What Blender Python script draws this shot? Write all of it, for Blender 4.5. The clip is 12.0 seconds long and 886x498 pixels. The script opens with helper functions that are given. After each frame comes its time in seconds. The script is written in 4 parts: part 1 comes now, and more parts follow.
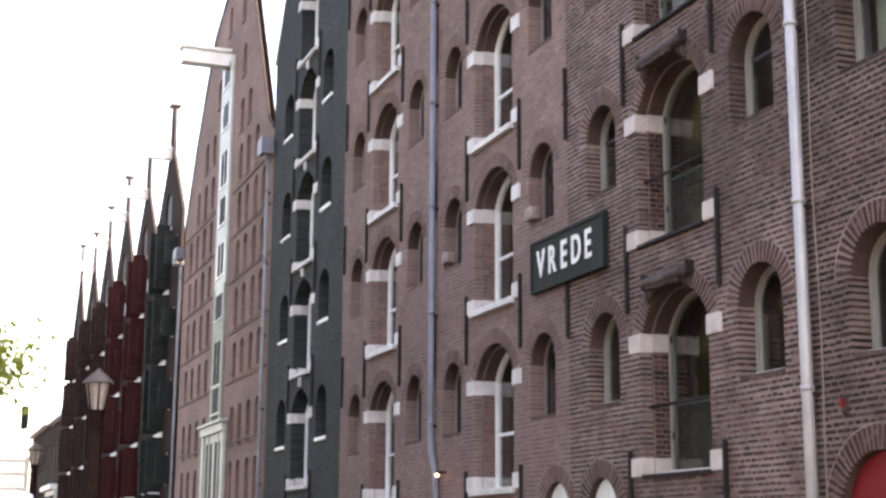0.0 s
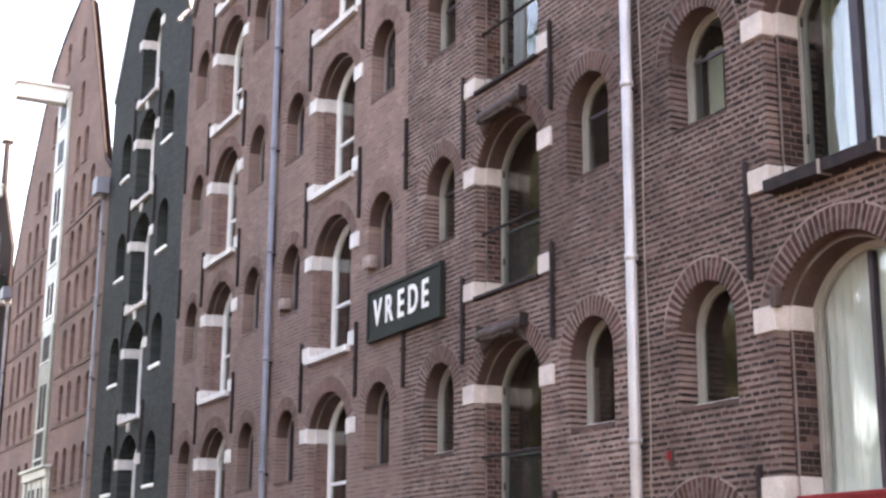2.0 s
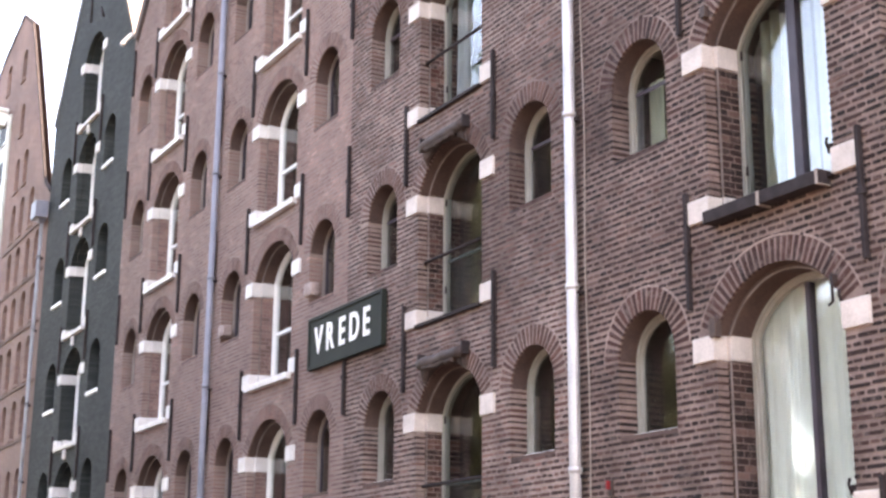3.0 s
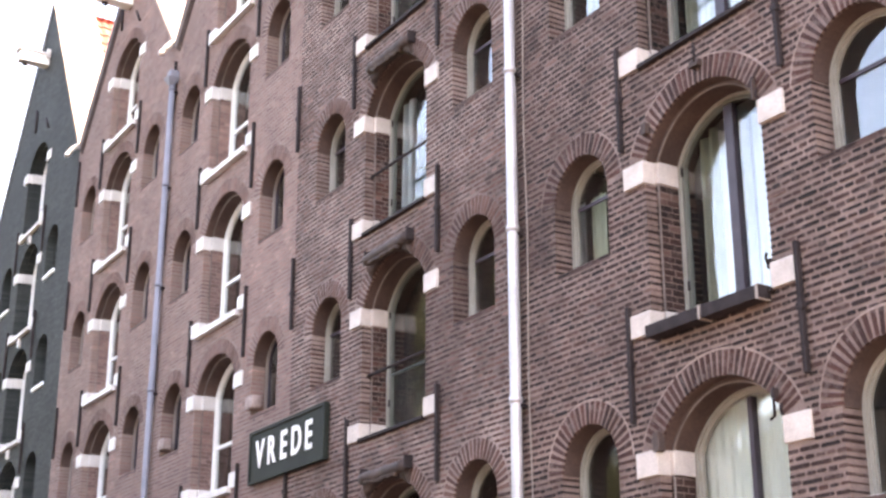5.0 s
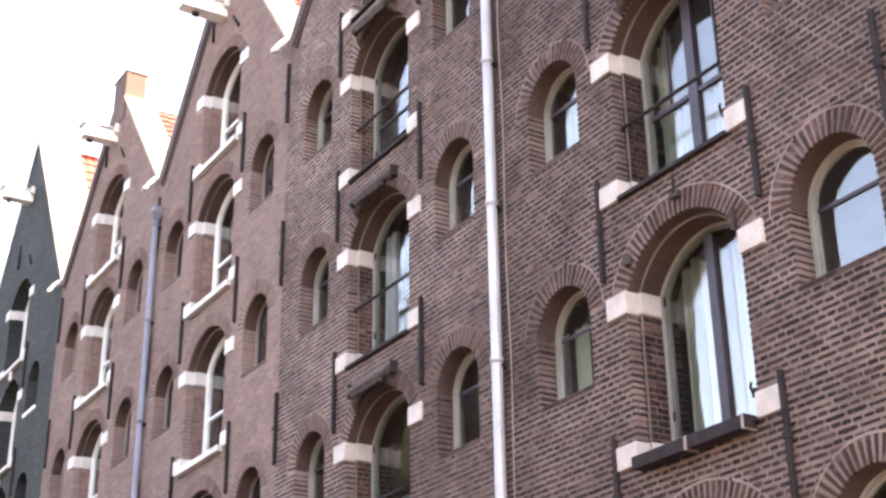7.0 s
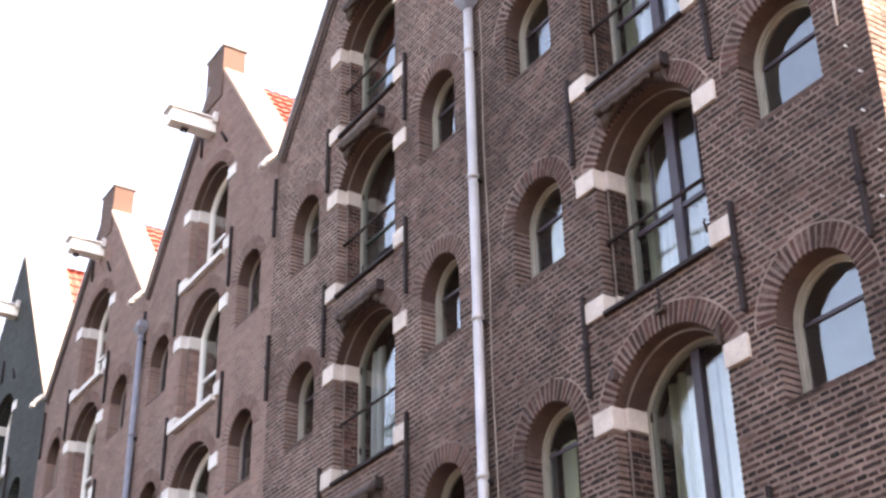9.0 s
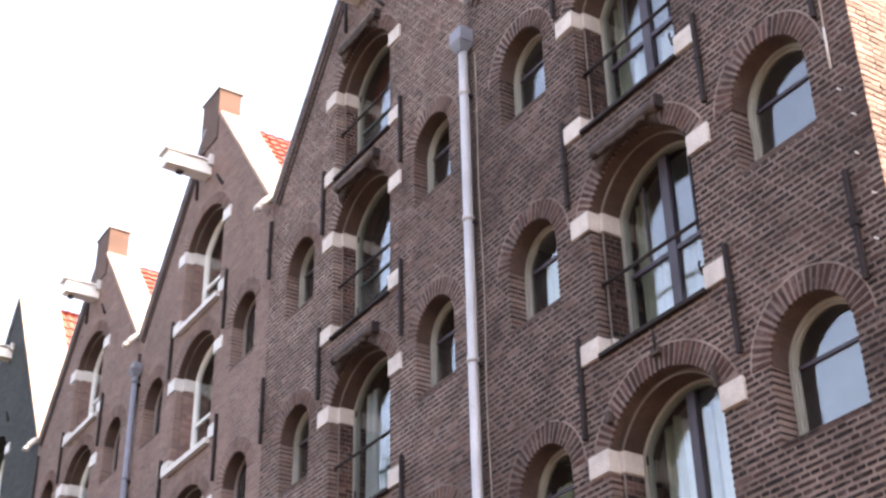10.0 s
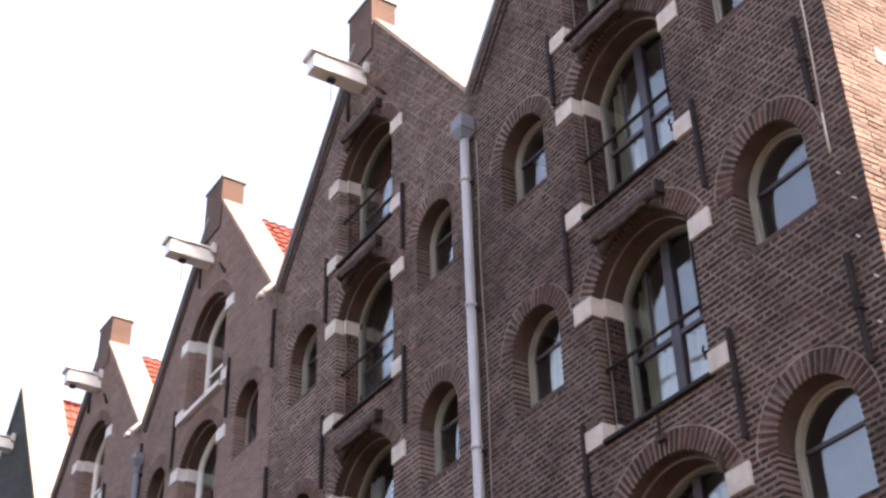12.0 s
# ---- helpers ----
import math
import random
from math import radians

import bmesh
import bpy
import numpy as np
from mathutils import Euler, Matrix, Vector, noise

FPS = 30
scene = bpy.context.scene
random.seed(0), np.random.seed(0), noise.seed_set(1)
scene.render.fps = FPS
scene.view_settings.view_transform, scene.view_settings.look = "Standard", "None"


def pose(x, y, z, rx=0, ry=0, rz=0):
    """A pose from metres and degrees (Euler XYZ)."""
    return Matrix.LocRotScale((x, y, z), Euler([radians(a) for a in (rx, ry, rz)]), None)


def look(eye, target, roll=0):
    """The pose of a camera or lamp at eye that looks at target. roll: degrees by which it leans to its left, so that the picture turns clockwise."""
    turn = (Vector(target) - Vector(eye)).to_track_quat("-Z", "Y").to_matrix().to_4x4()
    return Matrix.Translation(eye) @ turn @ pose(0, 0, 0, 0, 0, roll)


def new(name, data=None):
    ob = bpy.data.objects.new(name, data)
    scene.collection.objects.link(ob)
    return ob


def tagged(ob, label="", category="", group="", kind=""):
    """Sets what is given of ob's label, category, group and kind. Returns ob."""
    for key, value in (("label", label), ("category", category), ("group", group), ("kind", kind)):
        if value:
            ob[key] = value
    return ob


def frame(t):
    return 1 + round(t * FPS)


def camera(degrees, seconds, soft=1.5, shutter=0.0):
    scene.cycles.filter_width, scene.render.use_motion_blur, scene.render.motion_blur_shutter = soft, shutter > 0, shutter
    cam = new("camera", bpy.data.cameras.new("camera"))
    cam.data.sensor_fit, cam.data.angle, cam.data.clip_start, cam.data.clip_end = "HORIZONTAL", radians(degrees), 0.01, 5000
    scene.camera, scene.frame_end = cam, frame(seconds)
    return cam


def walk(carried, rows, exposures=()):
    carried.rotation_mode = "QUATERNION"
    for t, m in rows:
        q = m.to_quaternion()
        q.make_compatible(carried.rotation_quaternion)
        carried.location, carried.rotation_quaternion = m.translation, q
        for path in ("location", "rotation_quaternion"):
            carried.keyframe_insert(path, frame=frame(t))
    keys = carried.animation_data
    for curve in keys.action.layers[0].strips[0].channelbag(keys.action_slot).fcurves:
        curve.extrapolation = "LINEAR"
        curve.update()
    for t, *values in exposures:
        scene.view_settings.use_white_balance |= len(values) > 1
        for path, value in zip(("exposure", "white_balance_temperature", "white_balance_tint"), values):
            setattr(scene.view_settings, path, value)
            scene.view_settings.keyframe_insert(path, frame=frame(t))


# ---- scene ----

from mathutils.geometry import tessellate_polygon

# ---- camera: stands on the quay and turns ----
EYE = 1.6
cam = camera(34.73, 12.0, soft=2.7)
TURNS = [
    (0.0, -69.76, 11.78, 0.33), (0.5, -68.74, 12.23, 0.41), (1.0, -66.73, 12.85, 0.46), (1.5, -64.76, 13.21, 0.45),
    (2.0, -63.06, 13.78, 0.43), (2.5, -61.86, 14.27, 0.37), (3.0, -60.65, 14.93, 0.38), (3.2, -60.16, 15.2, 0.36), (4.8, -58.43, 18.86, 0.02), (5.0, -58.29, 19.50, -0.03),
    (5.5, -57.87, 20.91, -0.14), (6.0, -57.62, 22.19, -0.36), (6.5, -57.57, 23.40, -0.72), (7.0, -57.52, 24.84, -0.88), (7.2, -57.42, 25.35, -0.9),
    (8.8, -56.85, 29.08, -1.13),    (9.0, -56.80, 29.46, -1.14), (9.5, -56.78, 30.43, -1.16), (10.0, -56.53, 31.16, -1.28), (10.5, -56.41, 31.76, -1.28),
    (11.0, -56.59, 32.73, -1.31), (11.5, -56.63, 33.73, -1.48), (12.0, -56.55, 34.66, -1.71),
]
walk(cam, [(t, pose(0, 0, EYE, 0, 0, -yaw) @ pose(0, 0, 0, 90 + pitch) @ pose(0, 0, 0, 0, 0, roll)) for t, yaw, pitch, roll in TURNS],
     exposures=[(0.0, 3.07, 8750, 20), (1.5, 3.27, 8800, 21), (2.0, 3.36, 8800, 21.5), (2.5, 3.71, 8800, 22), (5.5, 3.85, 8800, 22), (7.0, 3.69, 8800, 22), (9.5, 3.2, 8700, 21),
                (11.0, 2.93, 8650, 21.5), (12.0, 2.56, 8600, 22)])

# ---- daylight: sun behind the row, to its open end ----
SUN_AZ, SUN_EL = 42.0, 48.0
world = bpy.data.worlds.new("daylight")
scene.world = world
world.use_nodes = True
wn = world.node_tree
sky = wn.nodes.new("ShaderNodeTexSky")
sky.sky_type, sky.sun_disc = "NISHITA", False
sky.sun_elevation, sky.sun_rotation = radians(SUN_EL), radians(SUN_AZ)
sky.air_density, sky.dust_density, sky.ozone_density = 1.0, 2.6, 1.0
wn.nodes["Background"].inputs["Strength"].default_value = 0.15
wn.links.new(sky.outputs["Color"], wn.nodes["Background"].inputs["Color"])
sun = new("sun", bpy.data.lights.new("sun", "SUN"))
sun.data.energy, sun.data.angle, sun.data.color = 3.0, radians(0.5), (1.0, 0.94, 0.85)
s = Vector((math.cos(radians(SUN_EL)) * math.sin(radians(SUN_AZ)), math.cos(radians(SUN_EL)) * math.cos(radians(SUN_AZ)), math.sin(radians(SUN_EL))))
sun.matrix_basis = look(s * 60, (0, 0, 0))

# ---- materials ----
def material(name, rough=0.8, metal=0.0):
    m = bpy.data.materials.new(name)
    m.use_nodes = True
    b = m.node_tree.nodes["Principled BSDF"]
    b.inputs["Roughness"].default_value, b.inputs["Metallic"].default_value = rough, metal
    b.inputs["Specular IOR Level"].default_value = 0.3
    return m, m.node_tree, b


def node(nt, kind, **sets):
    n = nt.nodes.new(kind)
    for k, v in sets.items():
        n.inputs[k.replace("_", " ")].default_value = v
    return n


def ramp(nt, fac, stops):
    r = nt.nodes.new("ShaderNodeValToRGB")
    els = r.color_ramp.elements
    els[0].position, els[0].color = stops[0][0], (*stops[0][1], 1)
    els[1].position, els[1].color = stops[-1][0], (*stops[-1][1], 1)
    for p, c in stops[1:-1]:
        e = els.new(p)
        e.color = (*c, 1)
    nt.links.new(fac, r.inputs[0])
    return r.outputs[0]


def blend(nt, fac, a, b, mode="MIX"):
    m = nt.nodes.new("ShaderNodeMix")
    m.data_type, m.blend_type = "RGBA", mode
    for sock, v in ((m.inputs[0], fac), (m.inputs[6], a), (m.inputs[7], b)):
        if isinstance(v, (int, float)):
            sock.default_value = v
        elif isinstance(v, tuple):
            sock.default_value = (*v, 1)
        else:
            nt.links.new(v, sock)
    return m.outputs[2]


def coords(nt):
    g = nt.nodes.new("ShaderNodeNewGeometry")
    return g.outputs["Position"], g


def noise_at(nt, pos, scale, detail=4.0, rough=0.6):
    n = node(nt, "ShaderNodeTexNoise", Scale=scale, Detail=detail, Roughness=rough)
    nt.links.new(pos, n.inputs["Vector"])
    return n.outputs["Fac"]


def bump(nt, b, height, strength, distance):
    n = node(nt, "ShaderNodeBump", Strength=strength, Distance=distance)
    nt.links.new(height, n.inputs["Height"])
    nt.links.new(n.outputs[0], b.inputs["Normal"])


def piece_mat(name, tones, stain=0.35, smear=(0.16, 0.125, 0.115)):
    """Fired brick: every piece its own tone, with soot and grain."""
    m, nt, b = material(name, 0.88)
    pos, g = coords(nt)
    info = nt.nodes.new("ShaderNodeObjectInfo")
    add = nt.nodes.new("ShaderNodeMath")
    add.operation = "ADD"
    nt.links.new(g.outputs["Random Per Island"], add.inputs[0])
    nt.links.new(info.outputs["Random"], add.inputs[1])
    fr = nt.nodes.new("ShaderNodeMath")
    fr.operation = "FRACT"
    nt.links.new(add.outputs[0], fr.inputs[0])
    col = ramp(nt, fr.outputs[0], tones)
    big = ramp(nt, noise_at(nt, pos, 0.55, 5), [(0.35, (1 - stain,) * 3), (0.65, (1.12, 1.08, 1.05))])
    col = blend(nt, 1.0, col, big, "MULTIPLY")
    blot = ramp(nt, noise_at(nt, pos, 3.1, 6, 0.7), [(0.32, (0.7, 0.68, 0.68)), (0.5, (1.0, 1.0, 1.0)), (0.72, (1.3, 1.24, 1.22))])
    col = blend(nt, 1.0, col, blot, "MULTIPLY")
    fine = noise_at(nt, pos, 60, 3)
    col = blend(nt, 1.0, col, ramp(nt, fine, [(0.3, (0.7,) * 3), (0.7, (1.25,) * 3)]), "MULTIPLY")
    lime = ramp(nt, noise_at(nt, pos, 9.0, 6, 0.75), [(0.52, (0.0,) * 3), (0.68, (0.75,) * 3)])
    col = blend(nt, lime, col, smear)
    nt.links.new(col, b.inputs["Base Color"])
    bump(nt, b, fine, 0.6, 0.008)
    return m


def grain_mat(name, dark, light, scale=3.0, fine=70.0, rough=0.85, metal=0.0, relief=0.3, depth=0.004):
    m, nt, b = material(name, rough, metal)
    pos, g = coords(nt)
    col = ramp(nt, noise_at(nt, pos, scale, 6), [(0.3, dark), (0.7, light)])
    f = noise_at(nt, pos, fine, 3)
    col = blend(nt, 1.0, col, ramp(nt, f, [(0.3, (0.85,) * 3), (0.7, (1.1,) * 3)]), "MULTIPLY")
    nt.links.new(col, b.inputs["Base Color"])
    bump(nt, b, f, relief, depth)
    return m


def mortar_mat(name, dark, light):
    """Lime joints, grained, with large patches of soot and damp."""
    m = grain_mat(name, dark, light, 2.4, 40, 0.95, relief=0.6, depth=0.008)
    nt = m.node_tree
    b = nt.nodes["Principled BSDF"]
    col = b.inputs["Base Color"].links[0].from_socket
    pos, g = coords(nt)
    soot = ramp(nt, noise_at(nt, pos, 0.42, 6, 0.65), [(0.36, (0.5, 0.47, 0.46)), (0.52, (0.95, 0.95, 0.95)), (0.7, (1.18, 1.15, 1.13))])
    nt.links.new(blend(nt, 1.0, col, soot, "MULTIPLY"), b.inputs["Base Color"])
    return m


def coursed_mat(name, c1, c2, mortar, along="x"):
    """Brickwork too far off to be told apart brick by brick."""
    m, nt, b = material(name, 0.9)
    pos, g = coords(nt)
    sep = nt.nodes.new("ShaderNodeSeparateXYZ")
    nt.links.new(pos, sep.inputs[0])
    com = nt.nodes.new("ShaderNodeCombineXYZ")
    nt.links.new(sep.outputs["X" if along == "x" else "Y"], com.inputs[0])
    nt.links.new(sep.outputs["Z"], com.inputs[1])
    t = node(nt, "ShaderNodeTexBrick", Scale=1.0, Mortar_Size=0.006, Brick_Width=0.21, Row_Height=0.06, Bias=0.0)
    t.inputs["Color1"].default_value, t.inputs["Color2"].default_value, t.inputs["Mortar"].default_value = (*c1, 1), (*c2, 1), (*mortar, 1)
    nt.links.new(com.outputs[0], t.inputs["Vector"])
    big = ramp(nt, noise_at(nt, pos, 0.5, 6), [(0.3, (0.68,) * 3), (0.7, (1.15, 1.1, 1.08))])
    nt.links.new(blend(nt, 1.0, t.outputs["Color"], big, "MULTIPLY"), b.inputs["Base Color"])
    inv = nt.nodes.new("ShaderNodeMath")
    inv.operation = "SUBTRACT"
    inv.inputs[0].default_value = 1.0
    nt.links.new(t.outputs["Fac"], inv.inputs[1])
    bump(nt, b, inv.outputs[0], 0.6, 0.008)
    return m


# House bricks differ in tone, and lighten leftward partly to imitate flare haze.
BRICK_PLAIN = piece_mat("pinkish_brown_brick", [(0.0, (0.155, 0.094, 0.084)), (0.5, (0.202, 0.121, 0.108)), (0.92, (0.236, 0.142, 0.126)), (1.0, (0.28, 0.182, 0.162))], 0.32, (0.2, 0.145, 0.13))
ARCH_PLAIN = piece_mat("pinkish_brown_arch_brick", [(0.0, (0.12, 0.0693, 0.0606)), (1.0, (0.166, 0.0968, 0.0836))], 0.25)
MORTAR_PLAIN = grain_mat("brown_mortar", (0.175, 0.124, 0.11), (0.25, 0.187, 0.167), 1.2, 90, 0.95)
MORTAR_MID = mortar_mat("pinkish_grey_mortar", (0.14, 0.101, 0.09), (0.31, 0.233, 0.209))
BRICK = piece_mat("brown_brick", [(0.0, (0.03, 0.017, 0.0155)), (0.35, (0.058, 0.029, 0.0245)), (0.7, (0.086, 0.041, 0.0335)), (0.93, (0.122, 0.06, 0.049)), (1.0, (0.215, 0.128, 0.106))])
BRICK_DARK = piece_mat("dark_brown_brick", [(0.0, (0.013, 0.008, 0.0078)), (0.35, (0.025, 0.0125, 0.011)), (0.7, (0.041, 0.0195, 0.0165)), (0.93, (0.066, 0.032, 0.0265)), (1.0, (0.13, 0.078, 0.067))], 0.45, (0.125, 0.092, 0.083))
ARCH = piece_mat("arch_brick", [(0.0, (0.06, 0.029, 0.0245)), (0.5, (0.092, 0.045, 0.037)), (1.0, (0.13, 0.066, 0.054))])
SOFFIT_PLAIN = grain_mat("smooth_brown_soffit", (0.054, 0.034, 0.029), (0.096, 0.059, 0.05), 2.5, 40, 0.9, relief=0.5, depth=0.006)
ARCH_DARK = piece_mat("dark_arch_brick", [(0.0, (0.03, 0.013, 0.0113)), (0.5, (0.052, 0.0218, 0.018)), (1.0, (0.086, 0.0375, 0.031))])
SOFFIT = coursed_mat("soffit_brick", (0.078, 0.044, 0.0361), (0.104, 0.058, 0.0475), (0.187, 0.14, 0.119))
MORTAR = grain_mat("lime_mortar", (0.1, 0.078, 0.069), (0.225, 0.182, 0.167), 2.4, 40, 0.95, relief=0.6, depth=0.008)
MORTAR_DARK = mortar_mat("sooty_lime_mortar", (0.1, 0.069, 0.061), (0.232, 0.166, 0.147))
BLACK_BRICK = coursed_mat("black_tarred_brick", (0.0225, 0.0275, 0.027), (0.0415, 0.048, 0.047), (0.018, 0.0215, 0.0215))
STONE = grain_mat("pinkish_sandstone", (0.4, 0.345, 0.315), (0.57, 0.5, 0.46), 4.0, 60, 0.8)
WHITE_STONE = grain_mat("white_painted_stone", (0.45, 0.42, 0.4), (0.62, 0.59, 0.57), 3.0, 60, 0.6)
WHITE = grain_mat("white_paint", (0.68, 0.67, 0.64), (0.8, 0.79, 0.77), 3.0, 90, 0.45, relief=0.1)
CREAM = grain_mat("cream_paint", (0.24, 0.225, 0.195), (0.34, 0.32, 0.285), 3.0, 90, 0.5, relief=0.1)
DULL = grain_mat("dull_brown_paint", (0.2, 0.16, 0.14), (0.3, 0.25, 0.22), 3.0, 90, 0.6, relief=0.1)
IRON = grain_mat("black_iron", (0.019, 0.0145, 0.0155), (0.036, 0.028, 0.029), 6.0, 80, 0.75, relief=0.4)
IRON.node_tree.nodes["Principled BSDF"].inputs["Specular IOR Level"].default_value = 0.12
PURPLE = grain_mat("dark_purple_paint", (0.036, 0.027, 0.037), (0.06, 0.045, 0.058), 4.0, 80, 0.4, relief=0.1)
HOOD = grain_mat("weathered_brown_canvas", (0.028, 0.019, 0.017), (0.075, 0.05, 0.044), 5.0, 50, 0.7)
PIPE = grain_mat("pale_grey_zinc", (0.36, 0.345, 0.35), (0.48, 0.46, 0.465), 2.0, 50, 0.4, 0.25, 0.15)
DARK_PIPE = grain_mat("blue_grey_zinc", (0.12, 0.13, 0.16), (0.2, 0.2, 0.24), 2.0, 50, 0.5, 0.0, 0.15)
TILE = grain_mat("orange_roof_tile", (0.15, 0.026, 0.018), (0.26, 0.062, 0.044), 6.0, 50, 0.75)
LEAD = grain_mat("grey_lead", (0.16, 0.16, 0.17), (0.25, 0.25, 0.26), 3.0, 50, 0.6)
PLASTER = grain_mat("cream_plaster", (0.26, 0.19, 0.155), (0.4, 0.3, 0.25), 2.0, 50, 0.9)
WHITE_NET = grain_mat("white_net_curtain", (0.62, 0.64, 0.64), (0.76, 0.78, 0.77), 2.0, 120, 0.9)
CURTAIN = grain_mat("pale_net_curtain", (0.55, 0.57, 0.58), (0.7, 0.72, 0.73), 2.0, 120, 0.9)
CASEMENT = grain_mat("dull_grey_green_casement", (0.1, 0.105, 0.092), (0.16, 0.165, 0.145), 2.0, 80, 0.5, relief=0.1)
DRAPE = grain_mat("greenish_beige_drape", (0.27, 0.275, 0.21), (0.4, 0.395, 0.31), 2.0, 120, 0.9)
TEAL_REFLECTION = grain_mat("dull_teal_reflection", (0.08, 0.105, 0.105), (0.15, 0.185, 0.18), 2.0, 120, 0.9)
# Near-black base colour, putting the shade of unlit interiors into the paint.
DARK = grain_mat("unlit_interior_dark", (0.03, 0.028, 0.028), (0.06, 0.055, 0.053), 2.0, 30, 0.9)
VEIL = grain_mat("cream_net_curtain", (0.8, 0.785, 0.72), (0.88, 0.865, 0.8), 2.0, 120, 0.9)
ROOM = grain_mat("dim_room_plaster", (0.4, 0.39, 0.38), (0.55, 0.53, 0.5), 0.9, 20, 0.9)
RED = grain_mat("red_paint", (0.144, 0.0064, 0.0096), (0.208, 0.0104, 0.0144), 2.0, 70, 0.45, relief=0.1)
SIGN = grain_mat("dark_green_board", (0.006, 0.009, 0.007), (0.011, 0.016, 0.012), 3.0, 80, 0.75, relief=0.1)
OXBLOOD = grain_mat("oxblood_shutter_paint", (0.031, 0.0085, 0.0085), (0.052, 0.0145, 0.0135), 2.0, 70, 0.55)
GREEN = grain_mat("dark_green_shutter_paint", (0.016, 0.02, 0.019), (0.03, 0.036, 0.033), 2.0, 70, 0.5)
BROWN_SHUTTER = grain_mat("brown_shutter_paint", (0.022, 0.013, 0.011), (0.04, 0.023, 0.019), 2.0, 70, 0.55)
SASH = grain_mat("dark_grey_green_sash", (0.04, 0.05, 0.045), (0.07, 0.08, 0.075), 2.0, 60, 0.3)
PALE = grain_mat("pale_green_grey_paint", (0.38, 0.39, 0.345), (0.5, 0.505, 0.455), 2.0, 60, 0.5)
BLACK_BRICK.node_tree.nodes["Principled BSDF"].inputs["Specular IOR Level"].default_value = 0.25
for m in (SASH, DARK, GREEN, OXBLOOD, BROWN_SHUTTER):
    m.node_tree.nodes["Principled BSDF"].inputs["Specular IOR Level"].default_value = 0.05
PAVING = grain_mat("street_clinker", (0.05, 0.04, 0.036), (0.085, 0.068, 0.06), 0.8, 30, 0.9)
GLASS, gnt, gb = material("window_glass", 0.05)
gb.inputs["Base Color"].default_value = (0.9, 0.95, 0.94, 1)
gb.inputs["Transmission Weight"].default_value = 1.0
gb.inputs["IOR"].default_value = 1.72
gb.inputs["Specular IOR Level"].default_value = 0.5
gpos, _ = coords(gnt)
bump(gnt, gb, noise_at(gnt, gpos, 2.2, 2), 0.12, 0.03)


# ---- mesh helpers ----
def mesh(name, verts, faces, mat, parent=None, label="", smooth=False):
    me = bpy.data.meshes.new(name)
    me.from_pydata([tuple(v) for v in verts], [], faces)
    me.materials.append(mat)
    me.update()
    if smooth:
        me.polygons.foreach_set("use_smooth", [True] * len(me.polygons))
    ob = new(name, me)
    if parent is not None:
        ob.parent = parent
    if label:
        ob["label"] = label
    return ob


def part(name, bm, mat, parent=None, label="", smooth=False):
    me = bpy.data.meshes.new(name)
    bmesh.ops.recalc_face_normals(bm, faces=bm.faces)
    bm.to_mesh(me)
    bm.free()
    me.materials.append(mat)
    if smooth:
        me.polygons.foreach_set("use_smooth", [True] * len(me.polygons))
    ob = new(name, me)
    if parent is not None:
        ob.parent = parent
    if label:
        ob["label"] = label
    return ob


def add_box(bm, x0, x1, y0, y1, z0, z1, bevel=0.0, rot=None):
    r = bmesh.ops.create_cube(bm, size=1.0)
    m = Matrix.Translation(((x0 + x1) / 2, (y0 + y1) / 2, (z0 + z1) / 2)) @ (rot or Matrix()) @ Matrix.Diagonal((abs(x1 - x0), abs(y1 - y0), abs(z1 - z0), 1))
    bmesh.ops.transform(bm, matrix=m, verts=r["verts"])
    if bevel:
        es = list({e for v in r["verts"] for e in v.link_edges})
        bmesh.ops.bevel(bm, geom=es, offset=bevel, segments=2, affect="EDGES", profile=0.6)
    return bm


def box(name, x0, x1, y0, y1, z0, z1, mat, parent, bevel=0.0, label="", rot=None):
    return part(name, add_box(bmesh.new(), x0, x1, y0, y1, z0, z1, bevel, rot), mat, parent, label)


def prism_xz(name, pts, y0, y1, mat, parent, label="", bevel=0.0):
    """A flat outline in x and z, given thickness from y0 to y1."""
    bm = bmesh.new()
    f = bm.faces.new([bm.verts.new((x, y0, z)) for x, z in pts])
    r = bmesh.ops.extrude_face_region(bm, geom=[f])
    bmesh.ops.translate(bm, vec=(0, y1 - y0, 0), verts=[v for v in r["geom"] if isinstance(v, bmesh.types.BMVert)])
    if bevel:
        bmesh.ops.bevel(bm, geom=list(bm.edges), offset=bevel, segments=1, affect="EDGES")
    return part(name, bm, mat, parent, label)


def tube(name, path, radius, mat, parent, label="", sides=14):
    """A round bar along a line of points."""
    bm = bmesh.new()
    rings = []
    for i, p in enumerate(path):
        p = Vector(p)
        d = (Vector(path[min(i + 1, len(path) - 1)]) - Vector(path[max(i - 1, 0)])).normalized()
        a = d.cross(Vector((0.31, 0.9, 0.27))).normalized()
        c = d.cross(a)
        rings.append([bm.verts.new(p + radius * (math.cos(2 * math.pi * k / sides) * a + math.sin(2 * math.pi * k / sides) * c)) for k in range(sides)])
    for r0, r1 in zip(rings, rings[1:]):
        for k in range(sides):
            bm.faces.new((r0[k], r0[(k + 1) % sides], r1[(k + 1) % sides], r1[k]))
    bm.faces.new(rings[0])
    bm.faces.new(rings[-1])
    return part(name, bm, mat, parent, label, smooth=True)


# ---- the facade's pattern ----
FRONT = 8.3
COURSE = 0.065
JOINT = 0.027
LEVELS = [4.16, 6.98, 9.70, 12.47, 15.02]
SILLS = [2.64, 5.47, 8.20, 10.94, 13.60]
VALLEY = 14.12


